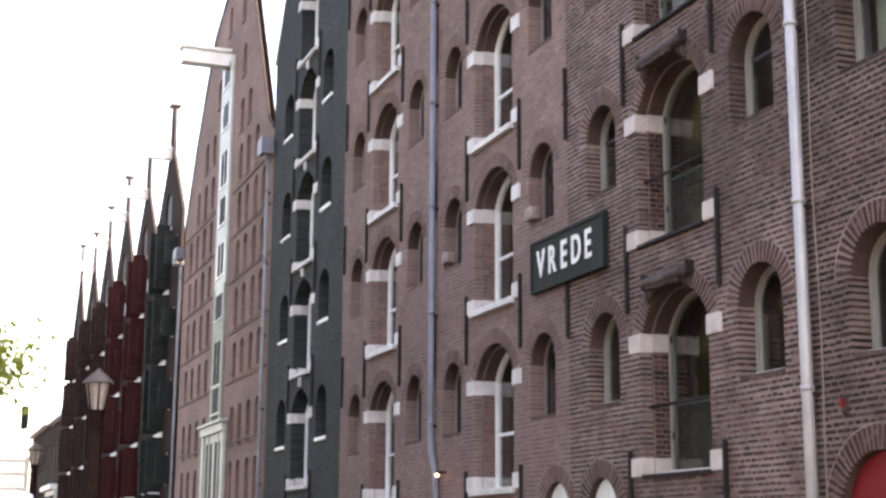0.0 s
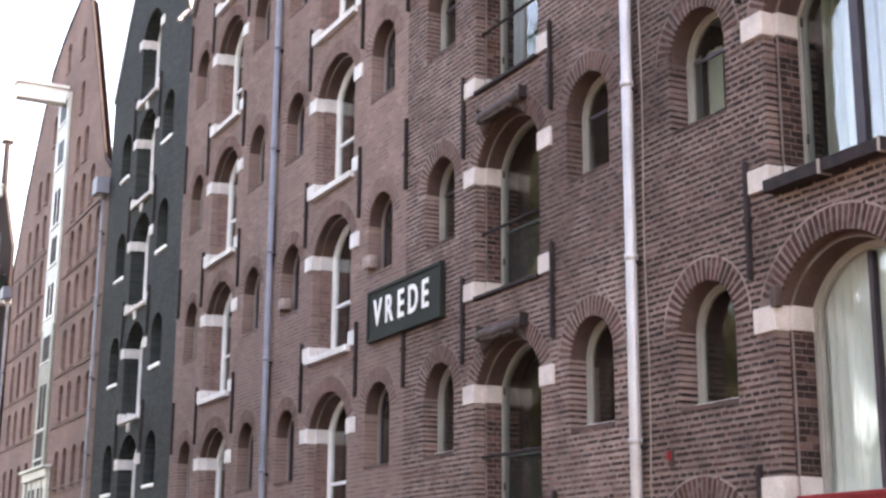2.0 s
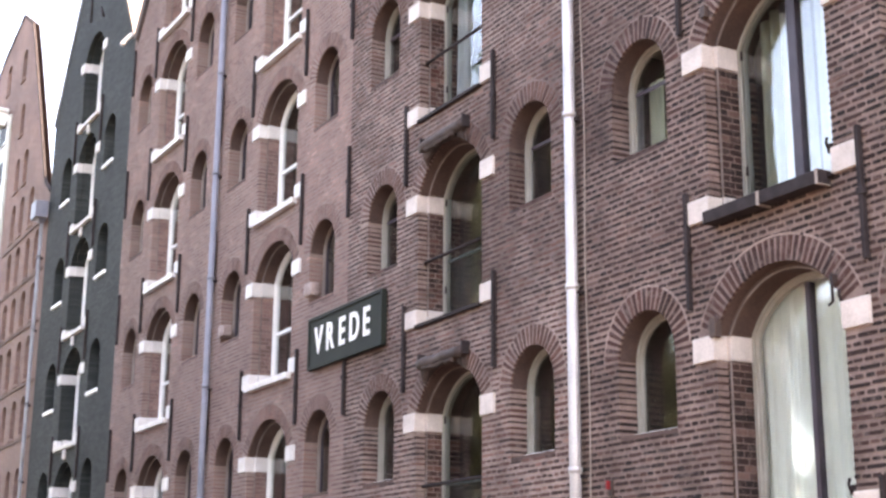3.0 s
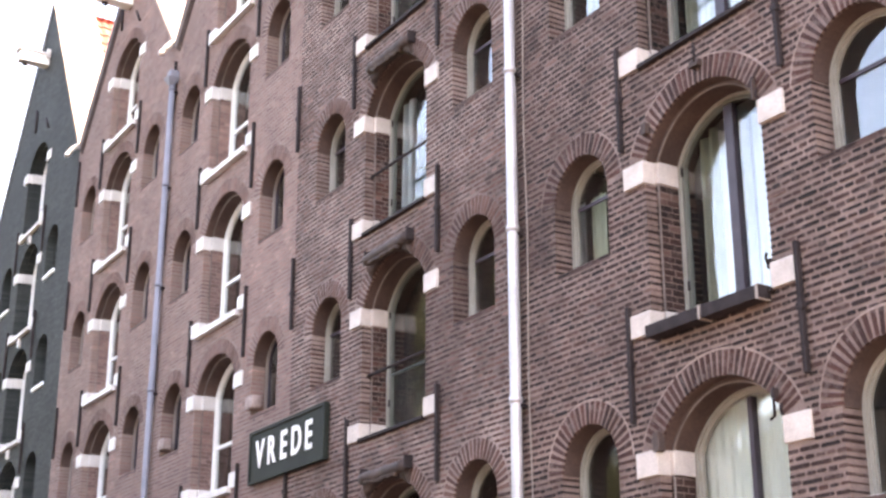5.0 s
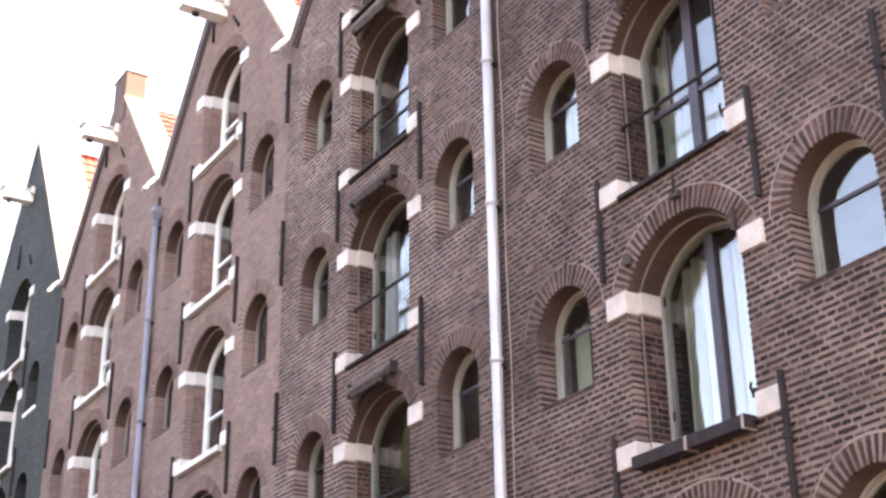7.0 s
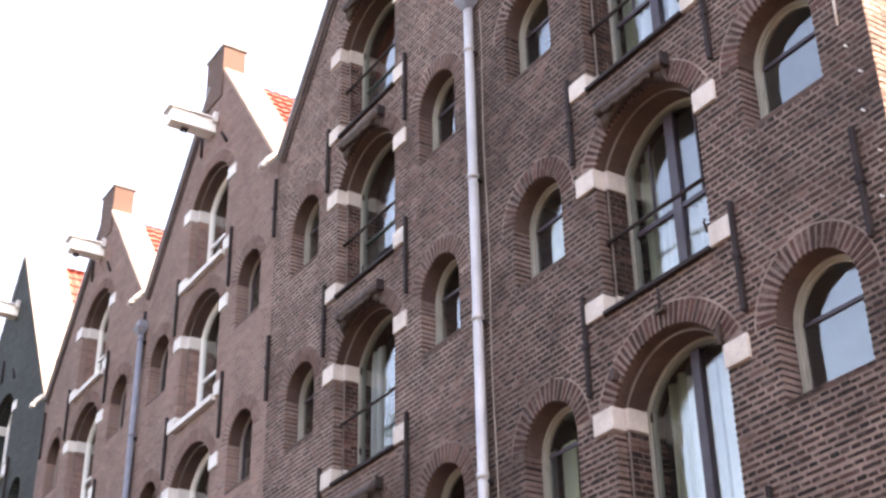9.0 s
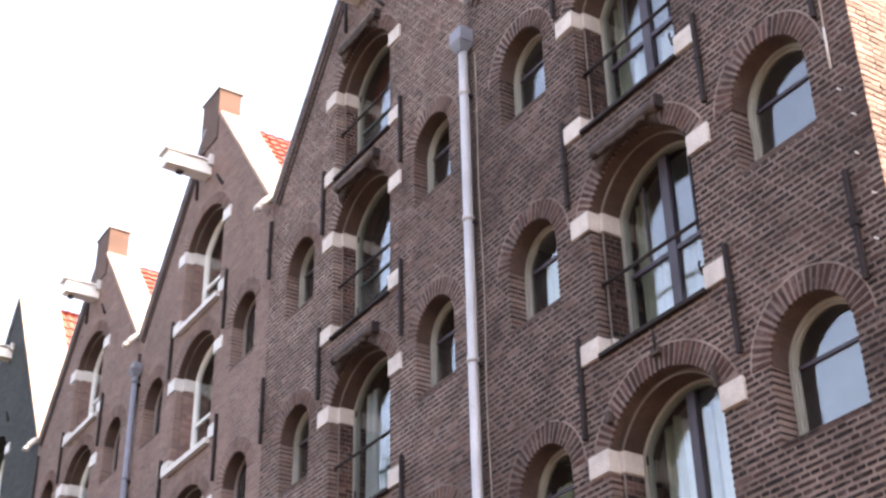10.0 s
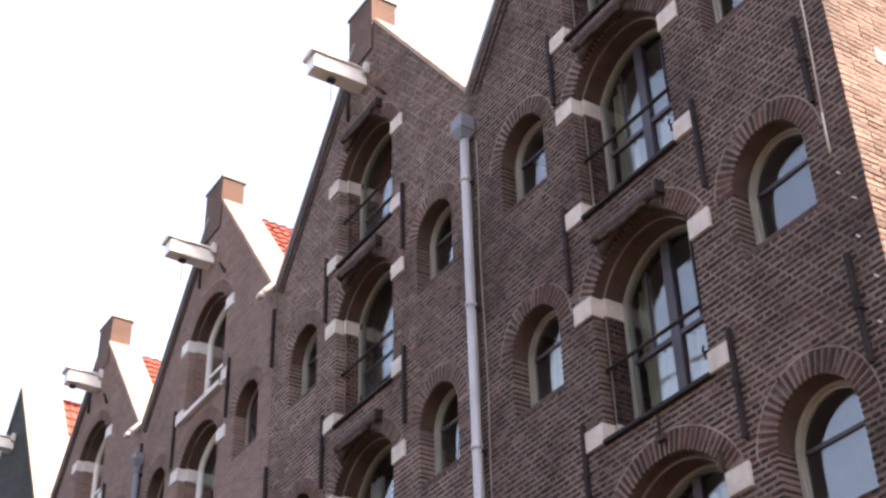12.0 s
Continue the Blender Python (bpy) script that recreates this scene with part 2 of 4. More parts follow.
class Arch:
    """An opening with an arched head: half width, foot, springing and rise, all on the facade."""

    def __init__(self, cx, half, foot, spring, rise, ring=0.24, depth=0.22, stones=False, sill=0.0):
        self.cx, self.half, self.foot, self.spring, self.rise, self.ring = cx, half, foot, spring, rise, ring
        self.depth, self.stones, self.sill = depth, stones, sill
        self.r = (half * half + rise * rise) / (2 * rise)
        self.cz = spring + rise - self.r
        self.sweep = math.asin(min(1.0, half / self.r)) if rise <= half else math.pi - math.asin(half / self.r)

    def outline(self, n=14, grow=0.0, foot=None):
        r, pts = self.r + grow, []
        foot = self.foot if foot is None else foot
        for k in range(n + 1):
            a = -self.sweep + 2 * self.sweep * k / n
            pts.append((self.cx + r * math.sin(a), self.cz + r * math.cos(a)))
        x0, x1 = self.cx - self.half - grow, self.cx + self.half + grow
        return [(x0, foot)] + [(max(x0, min(x1, x)), z) for x, z in pts] + [(x1, foot)]

    def blocked(self, z):
        """Half width taken out of the course at height z, and whether its ends are jambs."""
        if self.foot <= z < self.spring:
            h, jamb = self.half, True
            if self.stones and (z > self.spring - 0.235 or z < self.sill):
                h, jamb = self.half + 0.3, False
            return h, jamb
        if z >= self.spring:
            q = (self.r + self.ring) ** 2 - (z - self.cz) ** 2
            return (math.sqrt(q), False) if q > 0 else (0.0, False)
        return 0.0, False


def brick_box(verts, faces, x0, x1, z0, z1, y0, y1):
    n = len(verts)
    verts += [(x0, y0, z0), (x1, y0, z0), (x1, y0, z1), (x0, y0, z1), (x0, y1, z0), (x1, y1, z0), (x1, y1, z1), (x0, y1, z1)]
    faces += [(n, n + 1, n + 2, n + 3), (n, n + 3, n + 7, n + 4), (n + 1, n + 5, n + 6, n + 2), (n + 3, n + 2, n + 6, n + 7), (n, n + 4, n + 5, n + 1)]


def worn_brick(verts, faces, x0, x1, z0, z1, y0, y1, c, d):
    """A brick with its front corners worn off: c along, d up."""
    n = len(verts)
    ring = [(x0 + c, z0), (x1 - c, z0), (x1, z0 + d), (x1, z1 - d), (x1 - c, z1), (x0 + c, z1), (x0, z1 - d), (x0, z0 + d)]
    verts += [(x, y0, z) for x, z in ring] + [(x, y1, z) for x, z in ring]
    faces.append(tuple(range(n, n + 8)))
    faces += [(n + k, n + 8 + k, n + 8 + (k + 1) % 8, n + (k + 1) % 8) for k in range(8)]


def unit_brick(mat):
    v, f = [], []
    worn_brick(v, f, -0.5, 0.5, -0.5, 0.5, 0.0, 1.0, 0.07, 0.28)
    me = bpy.data.meshes.new("brick")
    me.from_pydata(v, [], f)
    me.materials.append(mat)
    return me


def lay_bricks(wall, x_left, x_right, top, openings, singles, rnd, mat, z0=0.325):
    """Courses in cross bond between the openings. singles: the stretch whose bricks are objects of their own."""
    verts, faces, unit = [], [], unit_brick(mat)
    row, z, count = 0, z0, 0
    while z < 18:
        zc = z + COURSE / 2
        a, b = max(x_left, top(zc)[0]), min(x_right, top(zc)[1])
        if b - a > 0.15:
            cuts = []
            for o in openings:
                h, jamb = o.blocked(zc)
                if h > 0:
                    cuts.append((o.cx - h, o.cx + h, jamb, o.depth))
            cuts.sort()
            runs, cur, cur_jamb, cur_depth = [], a, False, 0.0
            for c0, c1, jamb, depth in cuts:
                if c0 > cur + 0.02:
                    runs.append((cur, min(c0, b), cur_jamb, jamb, cur_depth, depth))
                if c1 > cur:
                    cur, cur_jamb, cur_depth = c1, jamb, depth
            if b > cur + 0.02:
                runs.append((cur, b, cur_jamb, False, cur_depth, 0.0))
            length = 0.211 if row % 2 == 0 else 0.098
            shift = (0.0, 0.055, 0.113, 0.055)[row % 4]
            for r0, r1, j0, j1, d0, d1 in runs:
                x = math.floor((r0 - shift) / (length + 0.015)) * (length + 0.015) + shift
                ends = []
                while x < r1:
                    p, q = max(x, r0), min(x + length, r1)
                    if q - p > 0.035:
                        ends.append([p, q])
                    x += length + 0.015
                if not ends:
                    continue
                if ends[0][0] - r0 < 0.05:
                    ends[0][0] = r0
                if r1 - ends[-1][1] < 0.05:
                    ends[-1][1] = r1
                for i, (p, q) in enumerate(ends):
                    y0 = FRONT + rnd.uniform(-0.004, 0.001)
                    back = FRONT + 0.03
                    if (i == 0 and j0) or (i == len(ends) - 1 and j1):
                        back = FRONT + max(d0 if i == 0 and j0 else 0, d1 if i == len(ends) - 1 and j1 else 0)
                    sag = rnd.uniform(-0.003, 0.003)
                    hz0, hz1 = z + sag + rnd.uniform(0, 0.007), z + sag + COURSE - JOINT + rnd.uniform(-0.007, 0.003)
                    if 0 < i < len(ends) - 1:
                        p, q = p + rnd.uniform(-0.003, 0.006), q + rnd.uniform(-0.006, 0.003)
                    if singles and singles[0] < (p + q) / 2 < singles[1] and singles[2] < zc < singles[3] and count < 300:
                        ob = new("brick", unit)
                        ob.parent = wall
                        ob.location, ob.scale = ((p + q) / 2, y0, (hz0 + hz1) / 2), (q - p, back - y0, hz1 - hz0)
                        count += 1
                    else:
                        worn_brick(verts, faces, p, q, hz0, hz1, y0, back, rnd.uniform(0.004, 0.014), rnd.uniform(0.008, 0.016))
        z += COURSE
        row += 1
    ob = mesh("brickwork", verts, faces, mat, wall, "weathered brown brick courses with pale lime joints")
    ob["kind"] = "stuff"


def wedge(verts, faces, cx, cz, r0, r1, a0, a1, y0, y1):
    n = len(verts)
    for y in (y0, y1):
        for r, a in ((r0, a0), (r0, a1), (r1, a1), (r1, a0)):
            verts.append((cx + r * math.sin(a), y, cz + r * math.cos(a)))
    faces += [(n, n + 1, n + 2, n + 3), (n, n + 4, n + 5, n + 1), (n + 1, n + 5, n + 6, n + 2), (n + 2, n + 6, n + 7, n + 3), (n + 3, n + 7, n + 4, n)]


def arch_ring(wall, o, rnd, single, mat=None, joint=None):
    """Rowlock ring of wedge bricks round an arch, and a thin header course over it."""
    mat, joint = mat or ARCH, joint or MORTAR_MID
    n = max(8, round(2 * o.sweep * (o.r + 0.05) / 0.066))
    step = 2 * o.sweep / n
    allv, allf = [], []
    for k in range(n):
        a0, a1 = -o.sweep + k * step + rnd.uniform(0.19, 0.27) * step, -o.sweep + (k + 1) * step - rnd.uniform(0.19, 0.27) * step
        y0 = FRONT - 0.004 + rnd.uniform(-0.003, 0.003)
        v, f = ([], []) if single else (allv, allf)
        wedge(v, f, o.cx, o.cz, o.r, o.r + o.ring - 0.02, a0, a1, y0, FRONT + 0.05)
        if single:
            mesh("arch_brick", v, f, mat, wall)
    if not single:
        ob = mesh("arch_bricks", allv, allf, mat, wall)
        ob["kind"] = "stuff"
    band("arch_soffit", o, o.r - 0.004, o.r + 0.1, -o.sweep, o.sweep, FRONT + 0.022, FRONT + o.depth + 0.02, SOFFIT_PLAIN, wall)
    band("arch_joint", o, o.r + o.ring - 0.014, o.r + o.ring + 0.004, -o.sweep, o.sweep, FRONT - 0.003, FRONT + 0.03, joint, wall)


def band(name, o, r0, r1, a0, a1, y0, y1, mat, parent, label="", n=24):
    """One bent bar that follows an arch."""
    v, f = [], []
    for k in range(n + 1):
        a = a0 + (a1 - a0) * k / n
        for r, y in ((r0, y0), (r1, y0), (r1, y1), (r0, y1)):
            v.append((o.cx + r * math.sin(a), y, o.cz + r * math.cos(a)))
    for k in range(n):
        for j in range(4):
            f.append((4 * k + j, 4 * k + (j + 1) % 4, 4 * k + 4 + (j + 1) % 4, 4 * k + 4 + j))
    f += [(0, 1, 2, 3), (4 * n, 4 * n + 3, 4 * n + 2, 4 * n + 1)]
    return mesh(name, v, f, mat, parent, label)


def backing(name, outline, openings, mat, parent, y, depth, label=""):
    """The wall itself: a sheet with arched holes, and the holes' sides going in."""
    loops = [[Vector((x, z, 0)) for x, z in outline]] + [[Vector((x, z, 0)) for x, z in o.outline(grow=0.006)] for o in openings]
    flat = [p for l in loops for p in l]
    verts = [(p.x, y, p.y) for p in flat]
    faces = [tuple(t) for t in tessellate_polygon(loops)]
    start = len(loops[0])
    for o, l in zip(openings, loops[1:]):
        m, b = len(l), len(verts)
        verts += [(p.x, y + max(o.depth, depth), p.y) for p in l]
        for k in range(m):
            j = (k + 1) % m
            faces.append((start + k, start + j, b + j, b + k))
        start += m
    bm = bmesh.new()
    vs = [bm.verts.new(v) for v in verts]
    for f in faces:
        try:
            bm.faces.new([vs[i] for i in f])
        except ValueError:
            pass
    return part(name, bm, mat, parent, label)


# ---- windows ----
def arched_frame(name, o, y0, y1, width, mat, parent, inset=0.0, label=""):
    outer, inner = o.outline(16, -inset), o.outline(16, -inset - width, o.foot + width)
    outer[0], outer[-1] = (outer[0][0], o.foot), (outer[-1][0], o.foot)
    n, v, f = len(outer), [], []
    for y in (y0, y1):
        v += [(x, y, z) for x, z in outer] + [(x, y, z) for x, z in inner]
    for k in range(n):
        j = (k + 1) % n
        f += [(k, j, n + j, n + k), (2 * n + k, 3 * n + k, 3 * n + j, 2 * n + j), (n + k, n + j, 3 * n + j, 3 * n + k), (k, 2 * n + k, 2 * n + j, j)]
    return mesh(name, v, f, mat, parent, label)


def pane(o, y, parent, inset):
    v = [(x, y, z) for x, z in o.outline(16, -inset, o.foot + inset)]
    ob = mesh("pane", v + [(x, y + 0.006, z) for x, _, z in v], [tuple(range(len(v) - 1, -1, -1)), tuple(range(len(v), 2 * len(v)))], GLASS, parent)
    ob.visible_shadow = False
    return ob


def curtain(x0, x1, z0, z1, y, parent, rnd, name="curtain", mat=None, label="hanging white curtain", deep=1.0):
    v, f, n = [], [], max(6, int((x1 - x0) / 0.012))
    ph = rnd.uniform(0, 6)
    for k in range(n + 1):
        x = x0 + (x1 - x0) * k / n
        dy = 0.06 * math.sin(x * 58 + ph) + 0.025 * math.sin(x * 23 + ph * 2)
        v += [(x, y + dy * deep, z0), (x, y + dy * 0.7 * deep, z1)]
    for k in range(n):
        f.append((2 * k, 2 * k + 2, 2 * k + 3, 2 * k + 1))
    return mesh(name, v, f, mat or CURTAIN, parent, label, smooth=True)


def small_window(house, o, frame_mat, sash=True, sill_mat=None, bar=True):
    w = new("window")
    w.parent = house
    y = FRONT + o.depth - 0.015
    arched_frame("window_frame", o, y - 0.012, y + 0.07, 0.038, frame_mat, w)
    arched_frame("sash", o, y + 0.02, y + 0.06, 0.02, frame_mat if sash else PURPLE, w, 0.038)
    pane(o, y + 0.045, w, 0.06)
    if sash and bar:
        box("glazing_bar", o.cx - o.half + 0.08, o.cx + o.half - 0.08, y + 0.025, y + 0.055, o.spring - 0.02, o.spring + 0.015, PURPLE, w)
    if sill_mat is not None:
        box("window_sill", o.cx - o.half + 0.01, o.cx + o.half - 0.01, FRONT - 0.04, y + 0.02, o.foot - 0.045, o.foot + 0.045, sill_mat, w, 0.03)
    return w


def loading_window(house, o, frame_mat, style, rnd, inner):
    """The tall arched window in what was a loading door."""
    w = new("loading_window")
    w.parent = house
    y = FRONT + {"white": 0.33, "dark": 0.34, "teal": 0.34}.get(style, 0.37)
    q = Arch(o.cx, o.half - inner, o.foot, o.spring, o.rise - inner * 0.8)
    left, right, top = q.cx - q.half, q.cx + q.half, q.spring + q.rise
    rim = 0.05 if style == "white" else 0.036
    arched_frame("window_frame", q, y, y + 0.09, rim, frame_mat, w)
    arched_frame("casement", q, y + 0.02, y + 0.08, 0.034, frame_mat if style in ("white", "veiled") else CASEMENT, w, rim)
    if style in ("half", "bars", "veiled"):
        half = 0.065 if style == "bars" else 0.026 if style == "veiled" else 0.058
        box("mullion", q.cx - half, q.cx + half, y + 0.005, y + 0.085, q.foot + 0.05, top - 0.09, PURPLE, w, 0.006)
    pane(q, y + 0.05, w, 0.08)
    if style in ("half", "dark", "teal"):
        for z in (q.foot + 0.45, q.spring - 0.12):
            tube("hinge", [(left + 0.055, y + 0.012, z), (left + 0.055, y + 0.012, z + 0.09)], 0.014, IRON, w, sides=8)
    if style == "bars":
        for x in (-0.36, 0.36):
            box("glazing_bar", q.cx + x - 0.011, q.cx + x + 0.011, y + 0.03, y + 0.06, q.foot + 0.98, q.spring + 0.2, PURPLE, w)
        for x0, x1 in ((left + 0.08, q.cx - 0.06), (q.cx + 0.06, right - 0.08)):
            box("glazing_bar", x0, x1, y + 0.02, y + 0.065, q.foot + 0.93, q.foot + 0.98, PURPLE, w)
        curtain(left + 0.02, left + 0.3, q.foot + 0.05, top - 0.2, y + 0.2, w, rnd, "curtain", DRAPE, "greenish beige drape drawn aside")
        curtain(left + 0.3, q.cx - 0.02, q.foot + 0.05, q.foot + 0.95, y + 0.16, w, rnd, label="pale net half-curtain", deep=1.3)
        curtain(q.cx + 0.06, right - 0.02, q.foot + 0.05, q.foot + 0.95, y + 0.16, w, rnd, label="pale net half-curtain", deep=1.3)
    if style == "half":
        curtain(left + 0.16, left + 0.36, q.foot + 0.05, top - 0.12, y + 0.2, w, rnd, "curtain", DRAPE, "greenish beige drape drawn aside")
        curtain(left + 0.36, q.cx - 0.02, q.foot + 0.05, q.spring + 0.3, y + 0.26, w, rnd, "curtain", WHITE_NET, "white net curtain", 0.5)
        curtain(q.cx + 0.06, right - 0.02, q.foot + 0.05, q.spring + 0.3, y + 0.26, w, rnd, "curtain", WHITE_NET, "white net curtain", 0.5)
    if style == "teal":
        curtain(left + 0.05, left + 0.34, q.foot + 0.05, q.spring + 0.25, y + 0.2, w, rnd, "curtain", CURTAIN, "pale curtain drawn aside")
        # Added cloth whose teal colour imitates the reflection in this glass.
        curtain(left + 0.34, q.cx + 0.3, q.foot + 0.05, q.foot + 0.85, y + 0.22, w, rnd, "curtain", TEAL_REFLECTION, "dull teal cloth imitating the reflection in the glass")
    if style == "dark":
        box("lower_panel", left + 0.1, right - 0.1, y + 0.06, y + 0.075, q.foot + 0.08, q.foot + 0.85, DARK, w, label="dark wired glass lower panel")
        for k in range(9):
            box("panel_bar", left + 0.16 + 0.07 * k, left + 0.17 + 0.07 * k, y + 0.052, y + 0.06, q.foot + 0.08, q.foot + 0.85, SASH, w)
        box("glazing_bar", left + 0.08, right - 0.08, y + 0.03, y + 0.06, q.foot + 0.85, q.foot + 0.88, SASH, w)
    if style == "white":
        box("glazing_bar", left + 0.1, right - 0.1, y + 0.02, y + 0.07, q.foot + 0.85, q.foot + 0.9, frame_mat, w)
    if style == "veiled":
        curtain(left, right, q.foot, top - 0.05, y + 0.1, w, rnd, "curtain", VEIL, "closed cream net curtain", 0.25)
    return w


# ---- one warehouse of the row ----
def warehouse(c, x_left, x_right, label, mats, rnd, bricks=True, single_rings=False, style=("dark",) * 5, hoods=(), rails=(),
              white_sills=False, head=0.37, keys=False, levels=LEVELS, sills=SILLS, ridge=18.06, valley=VALLEY, small_sills=(None,) * 5, low=(), bz_beam=16.21, reach=0.92, small_half=(0.43, 0.43), small_x=(-1.82, 1.84), flat=0.37, head_x=-0.15, cope=0.6):
    house = tagged(new("warehouse"), label, "warehouse", "row of canal warehouses")
    slope = (ridge - 0.6 - valley) / ((x_right - x_left) / 2 - flat)

    def top(z):
        if z < valley:
            return x_left, x_right
        d = (z - valley) / slope
        return x_left + d, x_right - d

    doors = [Arch(c, 0.785, s - 0.22, l, 0.5, depth=0.13, stones=True, sill=s) for l, s in zip(levels, sills)]
    smalls = [Arch(c + dx, h, l - 0.77, l - (h - 0.43), h - 0.01, depth=0.24) for l in levels[:4] for dx, h in zip(small_x, small_half)]
    lows = [Arch(c + dx, h, 0.02, crown - h * 0.9, h * 0.9, ring=0.25, depth=0.2) for dx, h, crown in low]
    openings = doors + smalls + lows
    peak = ridge - 0.6
    outline = [(x_left, 0), (x_left, valley), (c - flat, peak), (c + flat, peak), (x_right, valley), (x_right, 0)]
    wall = backing("wall", outline, openings, mats["wall"], house, FRONT + 0.003 if bricks else FRONT, 0.2)
    for o in openings:
        if bricks:
            arch_ring(wall, o, rnd, single_rings and o in (doors[:4] + smalls), mats["arch"])
        elif mats["arch"] is not None:
            arch_ring(wall, o, rnd, False, mats["arch"])
    for i, (o, l, s) in enumerate(zip(doors, levels, sills)):
        # the rebated second reveal, course by course
        v, f = [], []
        z = o.foot
        while z < l - 0.24:
            for sx in (-1, 1):
                e = c + sx * (o.half - 0.04)
                cut = FRONT + 0.23 + 0.055 * (int((z - o.foot) / COURSE + 0.5) % 2)
                for ya, yb in ((FRONT + 0.13, cut - 0.006), (cut + 0.006, FRONT + 0.6)):
                    e2 = e + rnd.uniform(-0.003, 0.003)
                    brick_box(v, f, min(e2, e + sx * 0.3), max(e2, e + sx * 0.3), z, min(z + COURSE - 0.012, l - 0.23), ya + rnd.uniform(-0.002, 0.002), yb)
            z += COURSE
        if bricks:
            ob = mesh("reveal_bricks", v, f, mats["brick"], wall)
            ob["kind"] = "stuff"
        box("reveal_backing", c - o.half - 0.3, c - o.half + 0.036, FRONT + 0.134, FRONT + 0.6, o.foot, l, mats["reveal"], wall)
        box("reveal_backing", c + o.half - 0.036, c + o.half + 0.3, FRONT + 0.134, FRONT + 0.6, o.foot, l, mats["reveal"], wall)
        band("arris_bead", o, o.r - 0.051, o.r - 0.035, -o.sweep, o.sweep, FRONT + 0.118, FRONT + 0.135, mats["bead"], wall)
        for sx in (-1, 1):
            e = c + sx * (o.half - 0.04)
            box("arris_bead", e - 0.008, e + 0.008, FRONT + 0.118, FRONT + 0.135, o.foot, l - 0.23, mats["bead"], wall)
        band("soffit", o, o.r - 0.045, o.r + 0.2, -o.sweep, o.sweep, FRONT + 0.125, FRONT + 0.6, mats["soffit"], wall)
        for sx in (-1, 1):
            x0, x1 = sorted((c + sx * (o.half - 0.004), c + sx * (o.half + 0.302)))
            box("impost_stone", x0, x1, FRONT - 0.03, FRONT + 0.14, l - 0.232, l + 0.002, mats["stone"], house, 0.012)
            x0, x1 = sorted((c + sx * (o.half - 0.055), c + sx * (o.half + 0.2)))
            box("impost_stone", x0, x1, FRONT + 0.118, FRONT + 0.42, l - 0.228, l, mats["stone"], house, 0.012)
            x0, x1 = sorted((c + sx * (o.half - 0.004), c + sx * (o.half + 0.302)))
            box("sill_stone", x0, x1, FRONT - 0.03, FRONT + 0.14, s - 0.225, s + 0.002, mats["stone"], house, 0.06 if keys else 0.012)
            x0, x1 = sorted((c + sx * (o.half - 0.055), c + sx * (o.half + 0.2)))
            box("sill_stone", x0, x1, FRONT + 0.118, FRONT + 0.42, s - 0.222, s, mats["stone"], house, 0.012)
        if white_sills:
            box("window_sill", c - o.half - 0.06, c + o.half + 0.06, FRONT - 0.09, FRONT + 0.4, s - 0.3, s - 0.2, mats["stone"], house, 0.04 if keys else 0.012)
        else:
            box("window_sill", c - o.half + 0.002, c + o.half - 0.002, FRONT - 0.05, FRONT + 0.4, s - 0.25, s - 0.205, IRON, house, 0.006, "thin dark sill")
        if i == 0 and not white_sills:
            box("inner_sill", c - o.half + 0.06, c + o.half - 0.06, FRONT + 0.16, FRONT + 0.35, s - 0.2, s - 0.16, STONE, house, 0.006, "pale inner sill")
        loading_window(house, o, mats["frame"], style[i], rnd, 0.045)
        if keys and i > 0:
            box("keystone", c - 0.06, c + 0.06, FRONT - 0.06, FRONT + 0.1, s - 0.52, s - 0.3, mats["stone"], house, 0.02)
        if i in hoods:
            roll = new("awning_roll")
            roll.parent = house
            zr = l + 0.56
            lump = [(c - 0.54 + 0.085 * k, FRONT - 0.09 + rnd.uniform(-0.012, 0.012), zr + rnd.uniform(-0.01, 0.01) - 0.012 * (k % 5 == 0)) for k in range(13)]
            tube("roll", lump, 0.075, HOOD, roll, "rolled dark brown canvas", 10)
            tube("slack", [(x + 0.03, y - 0.02, z - 0.065 - 0.012 * math.sin(3 * k)) for k, (x, y, z) in enumerate(lump[1:-2])], 0.035, HOOD, roll, sides=8)
            v, f, m = [], [], 12
            for k in range(m + 1):
                x = c - 0.53 + 1.0 * k / m
                zi = o.cz + math.sqrt(o.r ** 2 - (x - c) ** 2) - 0.01
                edge = 0.018 * math.sin(2.7 * k) * (k % 3)
                v += [(x, FRONT - 0.1, zr - 0.02), (x, FRONT - 0.075 + 0.012 * math.sin(2.1 * k), (zr + zi) / 2 - 0.03), (x, FRONT - 0.022, max(zi, zi + edge)),
                      (x, FRONT - 0.014, zi + 0.02), (x, FRONT - 0.02, zr)]
            for k in range(m):
                f += [(5 * k + a, 5 * k + (a + 1) % 5, 5 * k + 5 + (a + 1) % 5, 5 * k + 5 + a) for a in range(5)]
            f += [(0, 1, 2, 3, 4), tuple(5 * m + a for a in (4, 3, 2, 1, 0))]
            mesh("canvas", v, f, HOOD, roll, "slack brown canvas over the arch", smooth=True)
            for x in (c - 0.57, c + 0.5):
                box("bracket", x - 0.015, x + 0.015, FRONT - 0.11, FRONT + 0.02, zr - 0.03, zr + 0.13, IRON, roll, 0.006)
        if i in rails:
            tube("guard_rail", [(c - o.half, FRONT + 0.1, s + 0.62), (c + o.half, FRONT + 0.1, s + 0.62)], 0.022, IRON, house, "black iron guard bar", 8)
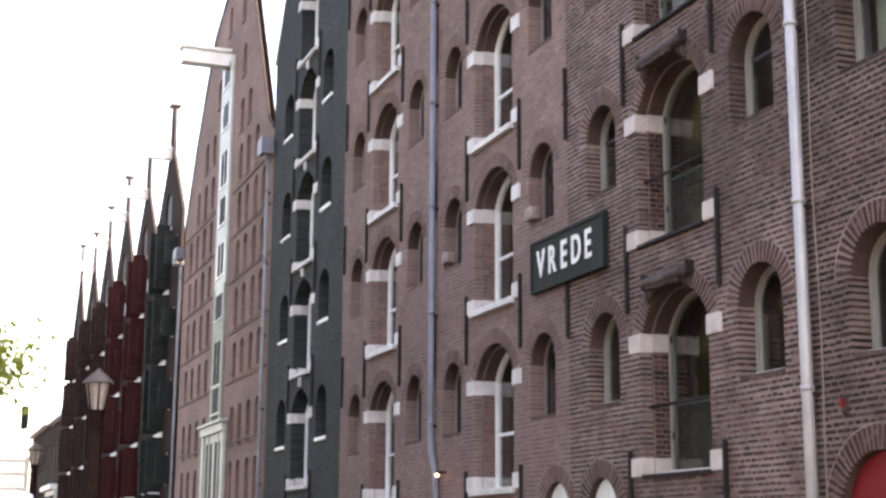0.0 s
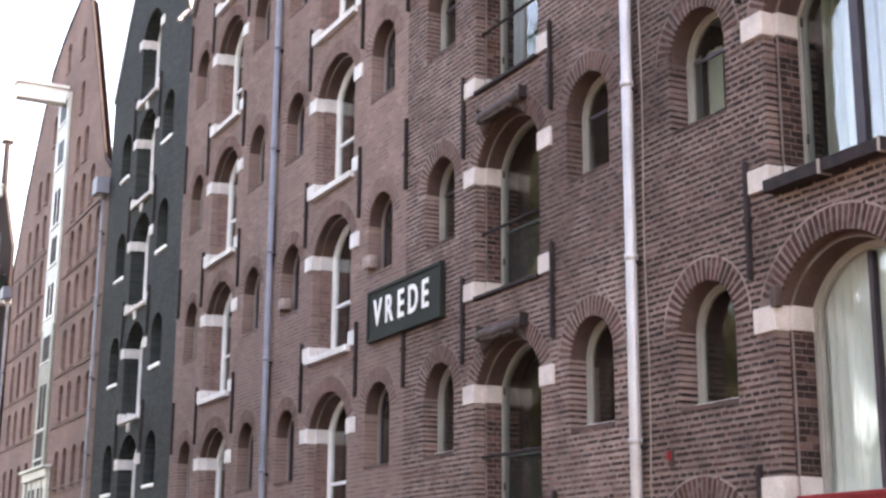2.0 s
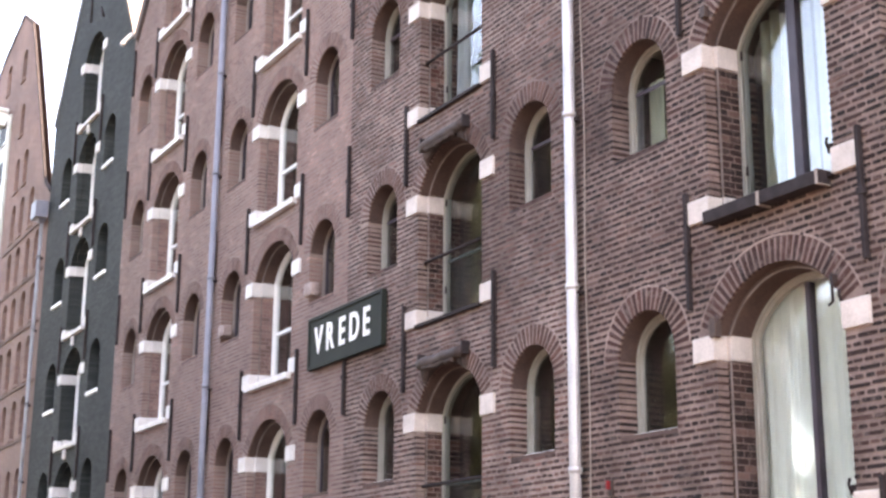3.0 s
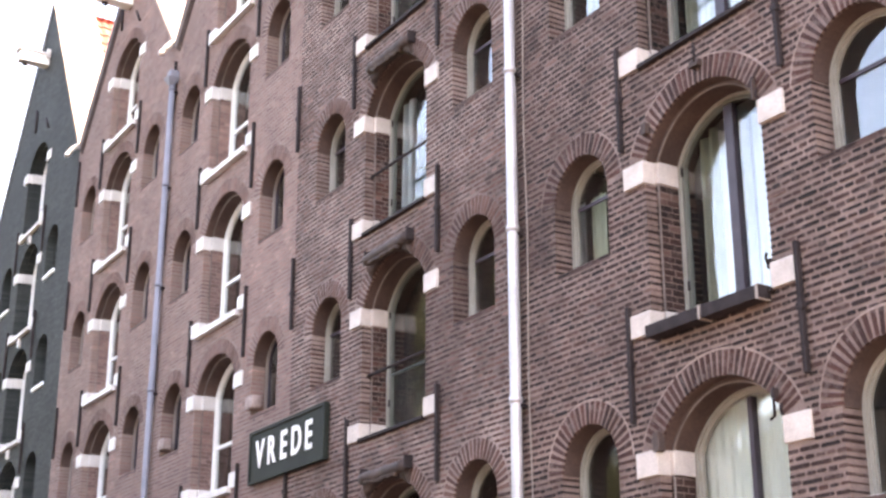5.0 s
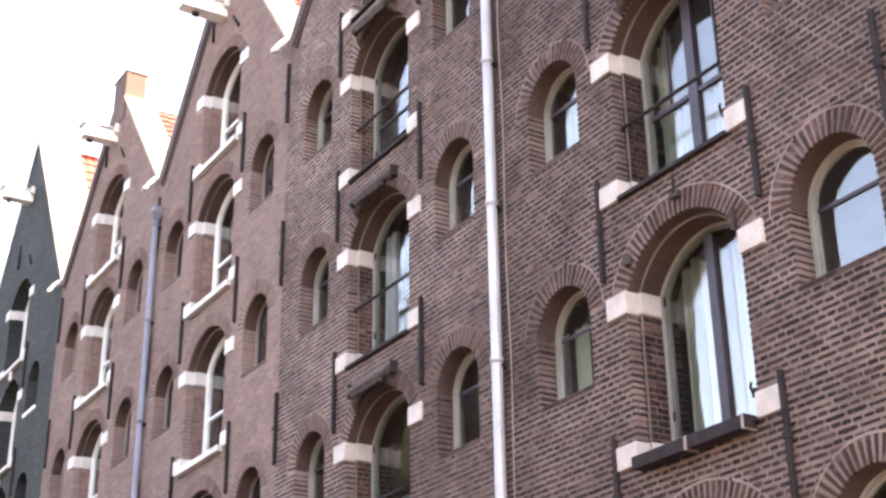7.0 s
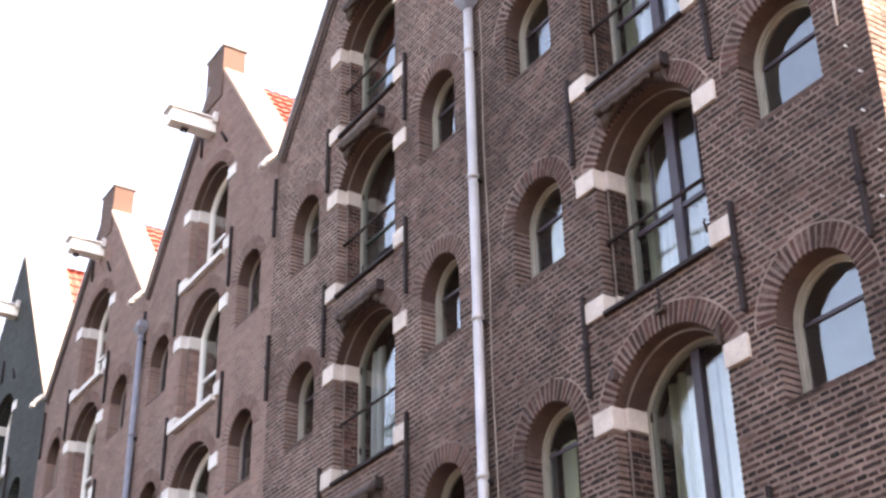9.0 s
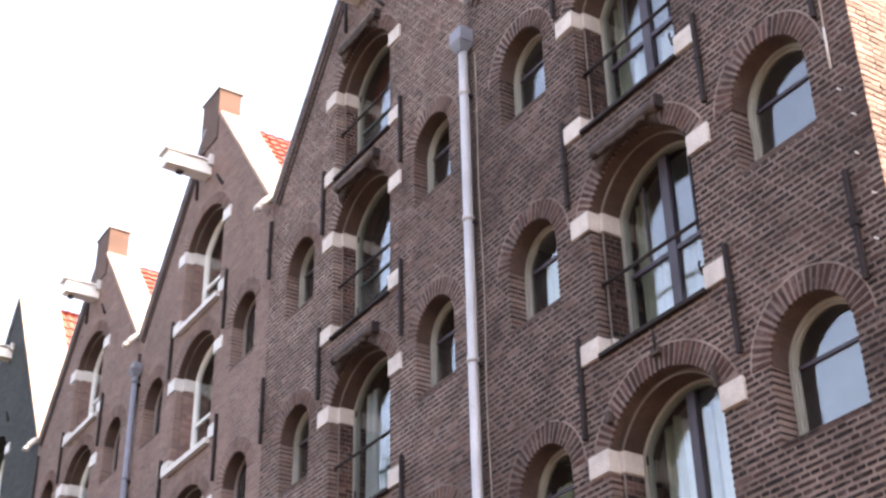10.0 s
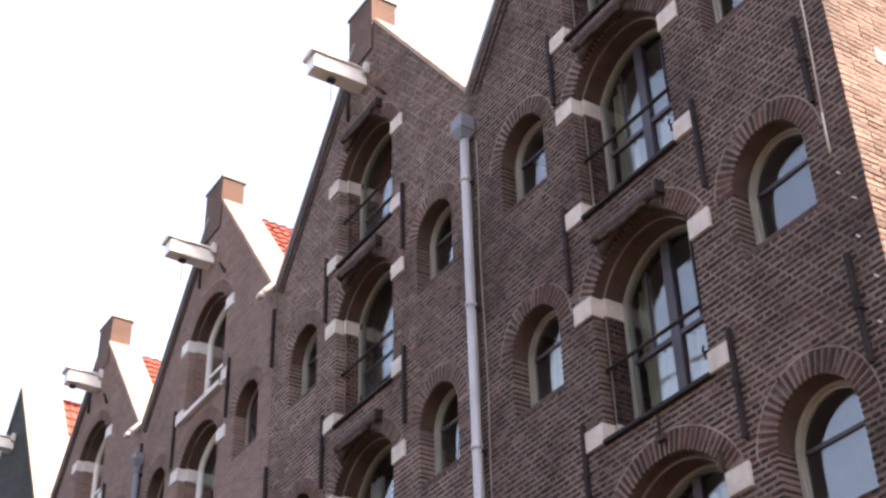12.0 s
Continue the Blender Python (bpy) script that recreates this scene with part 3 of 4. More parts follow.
    for k, o in enumerate(smalls):
        sill = small_sills[k // 2]
        small_window(house, o, mats["small_frame"], not white_sills, sill, k > 1)
        box("sill_bricks", o.cx - o.half - 0.004, o.cx + o.half + 0.004, FRONT + 0.001, FRONT + 0.22, o.foot - 0.05, o.foot + 0.006, mats["soffit"], wall)
        if not white_sills:
            box("inner_sill", o.cx - o.half + 0.01, o.cx + o.half - 0.01, FRONT + 0.16, FRONT + 0.25, o.foot, o.foot + 0.045, WHITE if k < 4 else mats["small_frame"], house, 0.006)
    for o, (dx, h, crown) in zip(lows, low):
        w = new("door")
        w.parent = house
        q = Arch(o.cx, o.half, o.foot, o.spring, o.rise)
        prism_xz("door_leaf", q.outline(16), FRONT + 0.1, FRONT + 0.16, mats["low"], w)
        box("door_batten", o.cx - 0.015, o.cx + 0.015, FRONT + 0.085, FRONT + 0.1, 0.1, crown - 0.1, mats["low"], w)
    # wall anchors beside the loading windows
    for i in range(5):
        for x in (c - 1.1, c + 1.1):
            top_z = sills[i] + 0.1
            z0 = top_z - 1.12
            bm = add_box(bmesh.new(), x - 0.022, x + 0.022, FRONT - 0.055, FRONT - 0.004, z0, top_z, 0.006)
            add_box(bm, x - 0.04, x + 0.04, FRONT - 0.06, FRONT - 0.004, (z0 + top_z) / 2 - 0.03, (z0 + top_z) / 2 + 0.03, 0.006)
            part("wall_anchor", bm, IRON, house)
    # gable head, copings, roof
    cx = c + head_x
    if head:
        box("gable_head", cx - head, cx + head, FRONT - 0.03, FRONT + 0.42, peak - 0.5, ridge + 0.04, mats["head"], house, 0.01)
        box("head_coping", cx - head - 0.03, cx + head + 0.03, FRONT - 0.06, FRONT + 0.46, ridge + 0.04, ridge + 0.09, LEAD, house, 0.015)
    for sx in (-1, 1):
        a, b = Vector((c + sx * max(flat - 0.07, 0.02), 0, peak)), Vector((x_left if sx < 0 else x_right, 0, valley))
        d = (b - a).normalized()
        n = Vector((-d.z, 0, d.x)) * (1 if -d.z * sx > 0 else -1)
        runs = 4 if sx > 0 else 1
        for k in range(runs):
            u, w = a.lerp(b, k / runs), a.lerp(b, (k + (0.975 if sx > 0 else 1.0)) / runs)
            # Coping colour follows the light: pale on the sunward slope, dark grey opposite.
            prism_xz("coping", [(q.x, q.z) for q in (u, w, w + n * 0.06, u + n * 0.06)], FRONT - 0.04, FRONT + (cope if sx > 0 else 0.32), PLASTER if sx > 0 else LEAD, house, "coping coloured pale on the sunward slope" if sx > 0 else "coping coloured dark on the slope away from the sun")
        thick = 0.9 if flat > 0.2 else 0.14
        mesh("parapet", [(q.x, y, q.z) for y in (FRONT + 0.02, FRONT + (cope - 0.02 if sx > 0 else 0.45)) for q in (a, b, b - n * thick, a - n * thick)], [(0, 1, 2, 3), (4, 7, 6, 5), (0, 4, 5, 1), (1, 5, 6, 2), (2, 6, 7, 3), (3, 7, 4, 0)], mats["head"], house)
        if sx < 0 and bricks:
            for off, wide in ((0.17, 0.035), (0.3, 0.02)):
                u, w = a - n * off, b - n * off
                prism_xz("verge_strip", [(q.x, q.z) for q in (u, w, w + n * wide, u + n * wide)], FRONT - 0.03, FRONT + 0.01, HOOD, house, "dark weathered verge strip")
        # roof slope with rows of pantiles
        e0, e1 = a - n * 0.12, b - n * 0.12
        v, f, cols, rows = [], [], 86, 16
        for r in range(rows + 1):
            q = e1.lerp(e0, r / rows)
            for lift in (0.035, 0.0):
                for k in range(cols + 1):
                    y = FRONT + (cope - 0.02 if sx > 0 else 0.45) + k * 0.1
                    v.append(Vector((q.x, y, q.z)) + n * (lift + 0.03 * (k % 2)))
        w = cols + 1
        for r in range(rows):
            for k in range(cols):
                i0, i1 = 2 * r * w + k, (2 * r + 3) * w + k
                f.append((i0, i0 + 1, i1 + 1, i1))
                j = (2 * r + 2) * w + k
                f.append((i1, i1 + 1, j + 1, j))
        ob = mesh("roof_tiles", v, f, TILE, house, "orange clay pantiles in the sun")
        ob["kind"] = "stuff"
    # hoist beam
    beam = new("hoist_beam")
    beam.parent = house
    bx, bz = c - 0.1, bz_beam
    box("beam_casing", bx - 0.14, bx + 0.14, FRONT - reach, FRONT + 0.1, bz + 0.03, bz + 0.3, WHITE, beam, 0.01, "white painted casing")
    prism_xz("beam_cap", [(bx - 0.19, bz + 0.3), (bx + 0.19, bz + 0.3), (bx + 0.16, bz + 0.35), (bx, bz + 0.39), (bx - 0.16, bz + 0.35)], FRONT - reach - 0.06, FRONT + 0.06, WHITE_STONE, beam, "white cap")
    box("pulley_plate", bx - 0.05, bx + 0.05, FRONT - 0.62, FRONT - 0.5, bz - 0.05, bz, IRON, beam)
    tube("hook_rod", [(bx, FRONT - 0.56, bz), (bx, FRONT - 0.56, bz - 0.45)], 0.008, IRON, beam, sides=6)
    box("beam_bracket", bx + 0.16, bx + 0.24, FRONT - 0.1, FRONT, bz + 0.2, bz + 0.42, WHITE_STONE, beam, 0.02)
    for x0, z0, x1, z1 in ((c + 0.36, 16.05, c + 0.62, 15.72), (c - 0.52, 16.0, c - 0.56, 16.62)):
        tube("gable_anchor", [(x0, FRONT - 0.02, z0), (x1, FRONT - 0.02, z1)], 0.03, IRON, house, sides=6)
    # closed body behind the front; the slab under the roof is added against light leaks
    box("side_wall", x_left + 0.01, x_left + 0.25, FRONT + 0.5, FRONT + 9, 0, valley, DARK, house)
    box("attic_floor", x_left, x_right, FRONT + 0.62, FRONT + 9, valley - 0.3, valley - 0.1, DARK, house)
    prism_xz("rear_wall", outline, FRONT + 9, FRONT + 9.3, SOFFIT, house)
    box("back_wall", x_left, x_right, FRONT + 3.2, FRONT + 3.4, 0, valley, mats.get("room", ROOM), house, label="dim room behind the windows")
    for l in sills:
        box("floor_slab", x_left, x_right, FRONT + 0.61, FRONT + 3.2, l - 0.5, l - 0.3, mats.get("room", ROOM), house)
    return house, wall, top, openings


def downpipe(x, z_top, mat, label, r=0.06, big=1.0, low=()):
    p = tagged(new("downpipe"), label, "downpipe")
    p.location = (x, FRONT - 0.09, 0)
    tube("pipe", [(low[0][0] if low else 0, 0, 0.0)] + [(x2, 0, z2) for x2, z2 in low] + [(0, 0, 3.4), (0, 0, z_top)], r, mat, p)
    z = 3.6 if low else 1.2
    while z < z_top:
        tube("pipe_socket", [(0, 0, z), (0, 0, z + 0.06)], r + 0.012, mat, p)
        bm = add_box(bmesh.new(), -r - 0.02, r + 0.02, 0.02, 0.088, z - 0.05, z - 0.015)
        part("pipe_bracket", bm, IRON, p)
        z += 1.9
    bm = bmesh.new()
    add_box(bm, -0.13 * big, 0.13 * big, -0.12 * big, 0.085, z_top + 0.1, z_top + 0.1 + 0.22 * big, 0.01)
    bmesh.ops.create_cone(bm, cap_ends=True, segments=4, radius1=r * 1.3, radius2=0.17, depth=0.14, matrix=Matrix.Translation((0, -0.015, z_top + 0.04)) @ Matrix.Rotation(math.pi / 4, 4, "Z"))
    part("hopper", bm, DARK_PIPE, p, "grey rainwater hopper")
    return p


# ---- ground ----
mesh("ground", [(-3000, -3000, 0), (3000, -3000, 0), (3000, 3000, 0), (-3000, 3000, 0)], [(0, 1, 2, 3)], PAVING)
tagged(bpy.data.objects["ground"], "brown clinker street along the canal", "street", kind="structure")

rnd = random.Random(7)
brown = dict(wall=MORTAR, arch=ARCH, brick=BRICK, reveal=MORTAR_PLAIN, soffit=SOFFIT_PLAIN, stone=STONE, frame=CREAM, small_frame=CREAM, low=WHITE, head=SOFFIT, bead=MORTAR)
white = dict(brown, wall=MORTAR_PLAIN, arch=ARCH_PLAIN, brick=BRICK_PLAIN, reveal=MORTAR_PLAIN, stone=WHITE_STONE, frame=WHITE, small_frame=DULL)
# room=DARK: the unlit depth of these rooms is painted on their walls.
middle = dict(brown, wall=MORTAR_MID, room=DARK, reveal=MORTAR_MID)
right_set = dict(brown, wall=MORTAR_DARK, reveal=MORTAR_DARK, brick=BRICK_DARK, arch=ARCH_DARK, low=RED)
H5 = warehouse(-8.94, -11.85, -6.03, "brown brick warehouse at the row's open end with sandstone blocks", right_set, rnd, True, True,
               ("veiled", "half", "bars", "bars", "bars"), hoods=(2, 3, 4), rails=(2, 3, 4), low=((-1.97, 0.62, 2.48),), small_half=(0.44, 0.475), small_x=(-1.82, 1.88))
H4 = warehouse(-14.62, -17.48, -11.85, "brown brick warehouse with sandstone blocks and dark windows", middle, rnd, True, True,
               ("dark", "dark", "teal", "dark", "dark"), hoods=(0, 1, 2, 3, 4), rails=(0, 1, 2, 3, 4), low=((-1.96, 0.43, 2.45),), bz_beam=16.3, cope=1.3)
H3 = warehouse(-20.22, -23.03, -17.48, "brown brick warehouse with white painted blocks and sills", white, rnd, True, False,
               ("white",) * 5, white_sills=True, low=((2.25, 0.43, 2.45),), reach=0.86)
H2 = warehouse(-25.84, -28.68, -23.03, "reddish brown warehouse with white painted blocks and sills", white, rnd, True, False,
               ("white",) * 5, white_sills=True, bz_beam=16.32, reach=0.72, head_x=-0.02, ridge=17.9)
tar = dict(wall=BLACK_BRICK, arch=None, brick=BLACK_BRICK, reveal=BLACK_BRICK, soffit=BLACK_BRICK, stone=WHITE_STONE, frame=WHITE, small_frame=BLACK_BRICK, low=WHITE, head=BLACK_BRICK, bead=BLACK_BRICK)
warehouse(-32.05, -35.45, -28.68, "black tarred brick warehouse with white blocks and sills", tar, rnd, False, False,
               ("white",) * 5, white_sills=True, levels=[4.62, 7.22, 9.83, 12.41, 15.0], sills=[3.1, 5.7, 8.3, 10.9, 13.45], ridge=19.95, head=0, flat=0.07, keys=True, small_sills=(WHITE,) * 5, bz_beam=17.6, reach=0.72, cope=1.0)
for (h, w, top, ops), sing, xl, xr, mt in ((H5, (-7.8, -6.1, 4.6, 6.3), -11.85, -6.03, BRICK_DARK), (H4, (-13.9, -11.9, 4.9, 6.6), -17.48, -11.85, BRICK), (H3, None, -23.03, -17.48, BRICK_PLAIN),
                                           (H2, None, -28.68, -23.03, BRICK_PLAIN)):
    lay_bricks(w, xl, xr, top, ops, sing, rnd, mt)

downpipe(-11.85, 13.3, PIPE, "pale grey zinc downpipe with a hopper on the brick front")
downpipe(-22.82, 13.25, DARK_PIPE, "blue-grey zinc downpipe with a hopper on the brick front", 0.055, 0.7, low=((0.3, 2.3), (0.22, 2.75), (0.02, 3.2)))


# ---- the open end of the row: a sunlit side wall ----
def side_wall(house, x):
    body = box("end_wall", x - 0.3, x - 0.006, FRONT + 0.006, FRONT + 9, 0, VALLEY, MORTAR, house)
    verts, faces, z, row = [], [], 4.0, 0
    r = random.Random(3)
    while z < VALLEY:
        length = 0.212 if row % 2 == 0 else 0.1
        y = FRONT + 0.004
        while y < FRONT + 2.0:
            n = len(verts)
            y1, e = min(y + length, FRONT + 2.0), x + r.uniform(-0.003, 0.004)
            z1 = z + COURSE - JOINT
            verts += [(e, y, z), (e, y1, z), (e, y1, z1), (e, y, z1), (x - 0.02, y, z), (x - 0.02, y1, z), (x - 0.02, y1, z1), (x - 0.02, y, z1)]
            faces += [(n, n + 1, n + 2, n + 3), (n, n + 3, n + 7, n + 4), (n + 1, n + 5, n + 6, n + 2), (n + 3, n + 2, n + 6, n + 7), (n, n + 4, n + 5, n + 1)]
            y += length + 0.014
        z += COURSE
        row += 1
    ob = mesh("brickwork", verts, faces, SUNNY, body, "end wall brick coloured lighter and more orange for sunlight")
    ob["kind"] = "stuff"


# Same house as BRICK_DARK; sunlight is put into these lighter, more orange tones.
SUNNY = piece_mat("sun_toned_brick", [(0.0, (0.06, 0.033, 0.028)), (0.5, (0.125, 0.072, 0.06)), (1.0, (0.22, 0.138, 0.118))], 0.3)
side_wall(H5[0], -6.03)

# ---- name board ----
sign = tagged(new("name_board"), "dark green board with white letters on the brick front", "sign")
sign.location = (-17.41, FRONT - 0.03, 5.53)
bm = add_box(bmesh.new(), -1.16, 1.16, -0.045, 0.03, -0.36, 0.36, 0.008)
part("board", bm, SIGN, sign)
for x0, x1, z0, z1 in ((-1.18, 1.18, 0.33, 0.38), (-1.18, 1.18, -0.38, -0.33), (-1.18, -1.13, -0.33, 0.33), (1.13, 1.18, -0.33, 0.33)):
    box("moulding", x0, x1, -0.065, 0.01, z0, z1, SIGN, sign, 0.006)
for ch, x in zip("VREDE", (-0.82, -0.44, -0.05, 0.34, 0.71)):
    cu = bpy.data.curves.new("letter", "FONT")
    cu.body, cu.size, cu.align_x, cu.align_y, cu.extrude, cu.offset = ch, 0.55, "CENTER", "CENTER", 0.006, 0.01
    t = bpy.data.objects.new("letter_curve", cu)
    scene.collection.objects.link(t)
    bpy.context.view_layer.update()
    me = bpy.data.meshes.new_from_object(t.evaluated_get(bpy.context.evaluated_depsgraph_get()))
    bpy.data.objects.remove(t)
    me.materials.clear()
    me.materials.append(WHITE)
    ob = new("letter", me)
    ob.parent = sign
    ob.matrix_basis = pose(x, -0.052, 0.0, 90, 0, 0) @ Matrix.Diagonal((0.78, 1.0, 1, 1))

# ---- wall anchors between the fronts ----
for x, spans in ((-17.47, LEVELS[:4]), (-22.88, LEVELS[:4]), (-6.37, LEVELS[:4]), (-28.5, LEVELS[:4])):
    for l in spans:
        a = tagged(new("wall_anchor"), "black iron anchor bar on the brick front", "wall anchor", "wall anchors")
        z0 = l + 0.22
        a.location = (x, FRONT, z0)
        bm = add_box(bmesh.new(), -0.022, 0.022, -0.055, -0.004, 0, 1.06, 0.006)
        part("bar", bm, IRON, a)
        part("boss", add_box(bmesh.new(), -0.04, 0.04, -0.065, -0.004, 0.5, 0.56, 0.008), IRON, a)

# ---- small things on the fronts ----
p = tagged(new("planter_tray"), "long black iron planter tray on a window sill", "planter")
p.location = (-8.93, FRONT - 0.075, 5.16)
part("tray", add_box(bmesh.new(), -0.74, -0.02, -0.075, 0.07, 0, 0.12, 0.008), IRON, p)
part("tray", add_box(bmesh.new(), 0.02, 0.74, -0.075, 0.07, 0, 0.12, 0.008), IRON, p)
for x in (0.0, 0.72):
    part("bracket", add_box(bmesh.new(), x - 0.014, x + 0.014, -0.08, 0.07, -0.008, 0.124), DULL, p, "dull olive bracket")
p = tagged(new("planter"), "red planter box on a low window sill", "planter")
p.location = (-8.75, FRONT - 0.08, 2.23)
part("trough", add_box(bmesh.new(), -0.6, 0.6, -0.1, 0.1, 0, 0.2, 0.01), RED, p)
part("rim", add_box(bmesh.new(), -0.62, 0.62, -0.115, 0.115, 0.17, 0.21, 0.006), RED, p)
al = tagged(new("alarm_light"), "small red alarm light on the brick front", "alarm light")
al.location = (-11.36, FRONT, 2.93)
part("base", add_box(bmesh.new(), -0.03, 0.03, -0.03, 0.0, -0.09, 0.07, 0.008), HOOD, al)
part("lens", add_box(bmesh.new(), -0.02, 0.02, -0.07, -0.03, -0.03, 0.06, 0.012), RED, al)
WORN = grain_mat("worn_pinkish_stone", (0.2, 0.145, 0.13), (0.34, 0.27, 0.25), 9.0, 40, 0.9, relief=0.7, depth=0.01)
for x, z in ((-22.36, 6.42), (-18.8, 6.42)):
    b = tagged(new("stone_block"), "rough pinkish stone block in a window corner", "stone block")
    b.location = (x, FRONT, z)
    part("block", add_box(bmesh.new(), -0.15, 0.12, -0.035, 0.12, -0.1, 0.1, 0.035), WORN, b)
wl = tagged(new("wall_lamp"), "small lit wall lamp beside the downpipe", "wall lamp")
wl.location = (-22.3, FRONT, 2.72)
part("bracket", add_box(bmesh.new(), -0.02, 0.02, -0.16, 0.0, 0.03, 0.07), IRON, wl)
GLOW, _, gb2 = material("warm_bulb", 0.3)
gb2.inputs["Base Color"].default_value = (0.9, 0.7, 0.4, 1)
gb2.inputs["Emission Color"].default_value = (1.0, 0.62, 0.25, 1)
gb2.inputs["Emission Strength"].default_value = 2.0
bm = bmesh.new()
bmesh.ops.create_icosphere(bm, subdivisions=2, radius=0.03, matrix=Matrix.Translation((0, -0.16, 0)))
part("bulb", bm, GLOW, wl, "glowing bulb", True)
cb = tagged(new("cable"), "thin grey cable beside the downpipe", "cable")
tube("wire", [(-11.7 + 0.015 * math.sin(z * 2.1), FRONT - 0.015, z) for z in [2 + 0.4 * k for k in range(29)]], 0.007, DULL, cb, sides=6)
cb = tagged(new("conduit"), "thin pale conduit on the brick front", "conduit")
tube("wire", [(-6.24, FRONT - 0.02, 12.6), (-6.25, FRONT - 0.02, 10.9), (-6.3, FRONT - 0.02, 9.7)], 0.009, STONE, cb, sides=6)
tube("sleeve", [(-6.3, FRONT - 0.02, 9.75), (-6.31, FRONT - 0.02, 9.3)], 0.012, STONE, cb, sides=8)
for k, (x, z) in enumerate(((-6.27, 9.05), (-6.17, 8.72), (-6.22, 8.35), (-6.13, 7.9), (-6.2, 7.5))):
    pin = tagged(new("wall_pin"), "small bright metal pin in the brick front", "wall pin", "wall pins")
    pin.location = (x, FRONT, z)
    tube("stem", [(0, 0.02, 0), (0, -0.03, 0)], 0.006, WHITE, pin, sides=8)
    tube("cap", [(0, -0.03, 0), (0, -0.04, 0)], 0.008, WHITE, pin, sides=8)


# ---- the wide brown house with the white loading bay ----
FAR = FRONT
g0 = tagged(new("gable_house"), "tall reddish-brown brick house with a white central loading bay", "house")
BROWN_WALL = coursed_mat("reddish_wall_brick", (0.185, 0.114, 0.096), (0.235, 0.145, 0.122), (0.24, 0.175, 0.155))
STRING = grain_mat("brownish_string_stone", (0.12, 0.08, 0.068), (0.17, 0.12, 0.105), 3.0, 60, 0.9)
OUT0 = [(-48.6, 0), (-48.6, 12.2), (-47.2, 14.4), (-45.6, 16.4), (-44.2, 17.9), (-42.6, 18.6), (-40.4, 19.2), (-39.2, 18.5), (-38.6, 17.5), (-37.2, 14.9), (-36.1, 12.8), (-35.5, 12.4), (-35.5, 0)]
rows0 = [(2.75, 1.1), (4.3, 1.1), (6.22, 1.0), (7.65, 1.15), (9.2, 1.0), (10.55, 1.1), (12.0, 1.1), (13.5, 1.0)]
slots = []
for z, h in rows0:
    for x in (-47.3, -46.2, -45.0, -43.85, -39.7, -38.7, -37.6, -36.6):
        if (z < 12 or -46.3 < x < -37.2) and (z < 13 or -45.4 < x < -38.4):
            slots.append(Arch(x, 0.26, z, z + h - 0.2, 0.2, depth=0.16))
for x, z in ((-43.2, 15.2), (-39.6, 15.2), (-41.9, 17.2), (-39.9, 17.0)):
    slots.append(Arch(x, 0.24, z, z + 0.75, 0.2, depth=0.16))
w0 = backing("wall", OUT0, slots, BROWN_WALL, g0, FAR + 0.01, 0.2)
for o in slots:
    win = new("window")
    win.parent = g0
    arched_frame("window_frame", o, FAR + 0.12, FAR + 0.17, 0.04, DULL, win)
    pane(o, FAR + 0.15, win, 0.03)
    box("window_sill", o.cx - o.half - 0.03, o.cx + o.half + 0.03, FAR - 0.03, FAR + 0.12, o.foot - 0.06, o.foot + 0.002, BROWN_WALL, win)
for z in (4.39, 6.1, 7.52, 9.07, 10.42, 11.8):
    for x0, x1 in ((-48.4, -43.2), (-40.6, -35.6)):
        box("string_course", x0, x1, FAR - 0.025, FAR + 0.012, z - 0.035, z + 0.025, STRING, g0, 0.01, "brownish stone string course")
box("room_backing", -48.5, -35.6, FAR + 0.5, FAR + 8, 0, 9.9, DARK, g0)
# Blackened so that the sheet's sunlit edge does not show.
prism_xz("gable_back", OUT0, FAR + 0.17, FAR + 0.19, IRON, g0)
bay = new("loading_bay")
bay.parent = g0
BX = -41.85
OLIVE = grain_mat("dull_olive_grey_paint", (0.17, 0.178, 0.145), (0.26, 0.268, 0.225), 2.0, 60, 0.6)
for x0, x1 in ((BX - 0.8, BX - 0.6), (BX + 0.6, BX + 0.8)):
    box("bay_post", x0, x1, FAR - 0.06, FAR + 0.02, 0.0, 9.2, OLIVE, bay, 0.01, "olive grey post")
    box("bay_post", x0, x1, FAR - 0.06, FAR + 0.02, 9.2, 16.3, PALE, bay, 0.01)
bays = [(4.9, 5.3, 1), (5.36, 6.1, 0), (6.2, 7.5, 1), (8.18, 8.94, 0), (9.5, 10.5, 1), (11.1, 11.95, 0), (12.3, 13.4, 1), (14.15, 14.95, 2), (15.5, 16.2, 2)]
prev = 4.9
for z0, z1, kind in bays:
    if z0 > prev + 0.02:
        box("bay_panel", BX - 0.6, BX + 0.6, FAR - 0.055, FAR + 0.02, prev, z0, PALE if z0 > 9.2 else OLIVE, bay, 0.006)
    box("bay_sash", BX - 0.6, BX + 0.6, FAR - 0.05, FAR + 0.005, z0, z1, IRON if kind == 0 else (DARK if kind == 1 else GREEN), bay)
    for x, r in ((-0.53, 0.07), (0.0, 0.03), (0.53, 0.07)):
        if x == 0.0 and kind != 1:
            continue
        box("bay_bar", BX + x - r, BX + x + r, FAR - 0.058, FAR - 0.05, z0, z1, WHITE if z0 > 9.2 else OLIVE, bay)
    box("bay_sill", BX - 0.62, BX + 0.62, FAR - 0.09, FAR, z0 - 0.06, z0, WHITE if z0 > 9.2 else PALE, bay, 0.006)
    prev = z1
box("bay_panel", BX - 0.6, BX + 0.6, FAR - 0.055, FAR + 0.02, prev, 16.35, WHITE, bay, 0.006)
door0 = new("portal")
door0.parent = g0
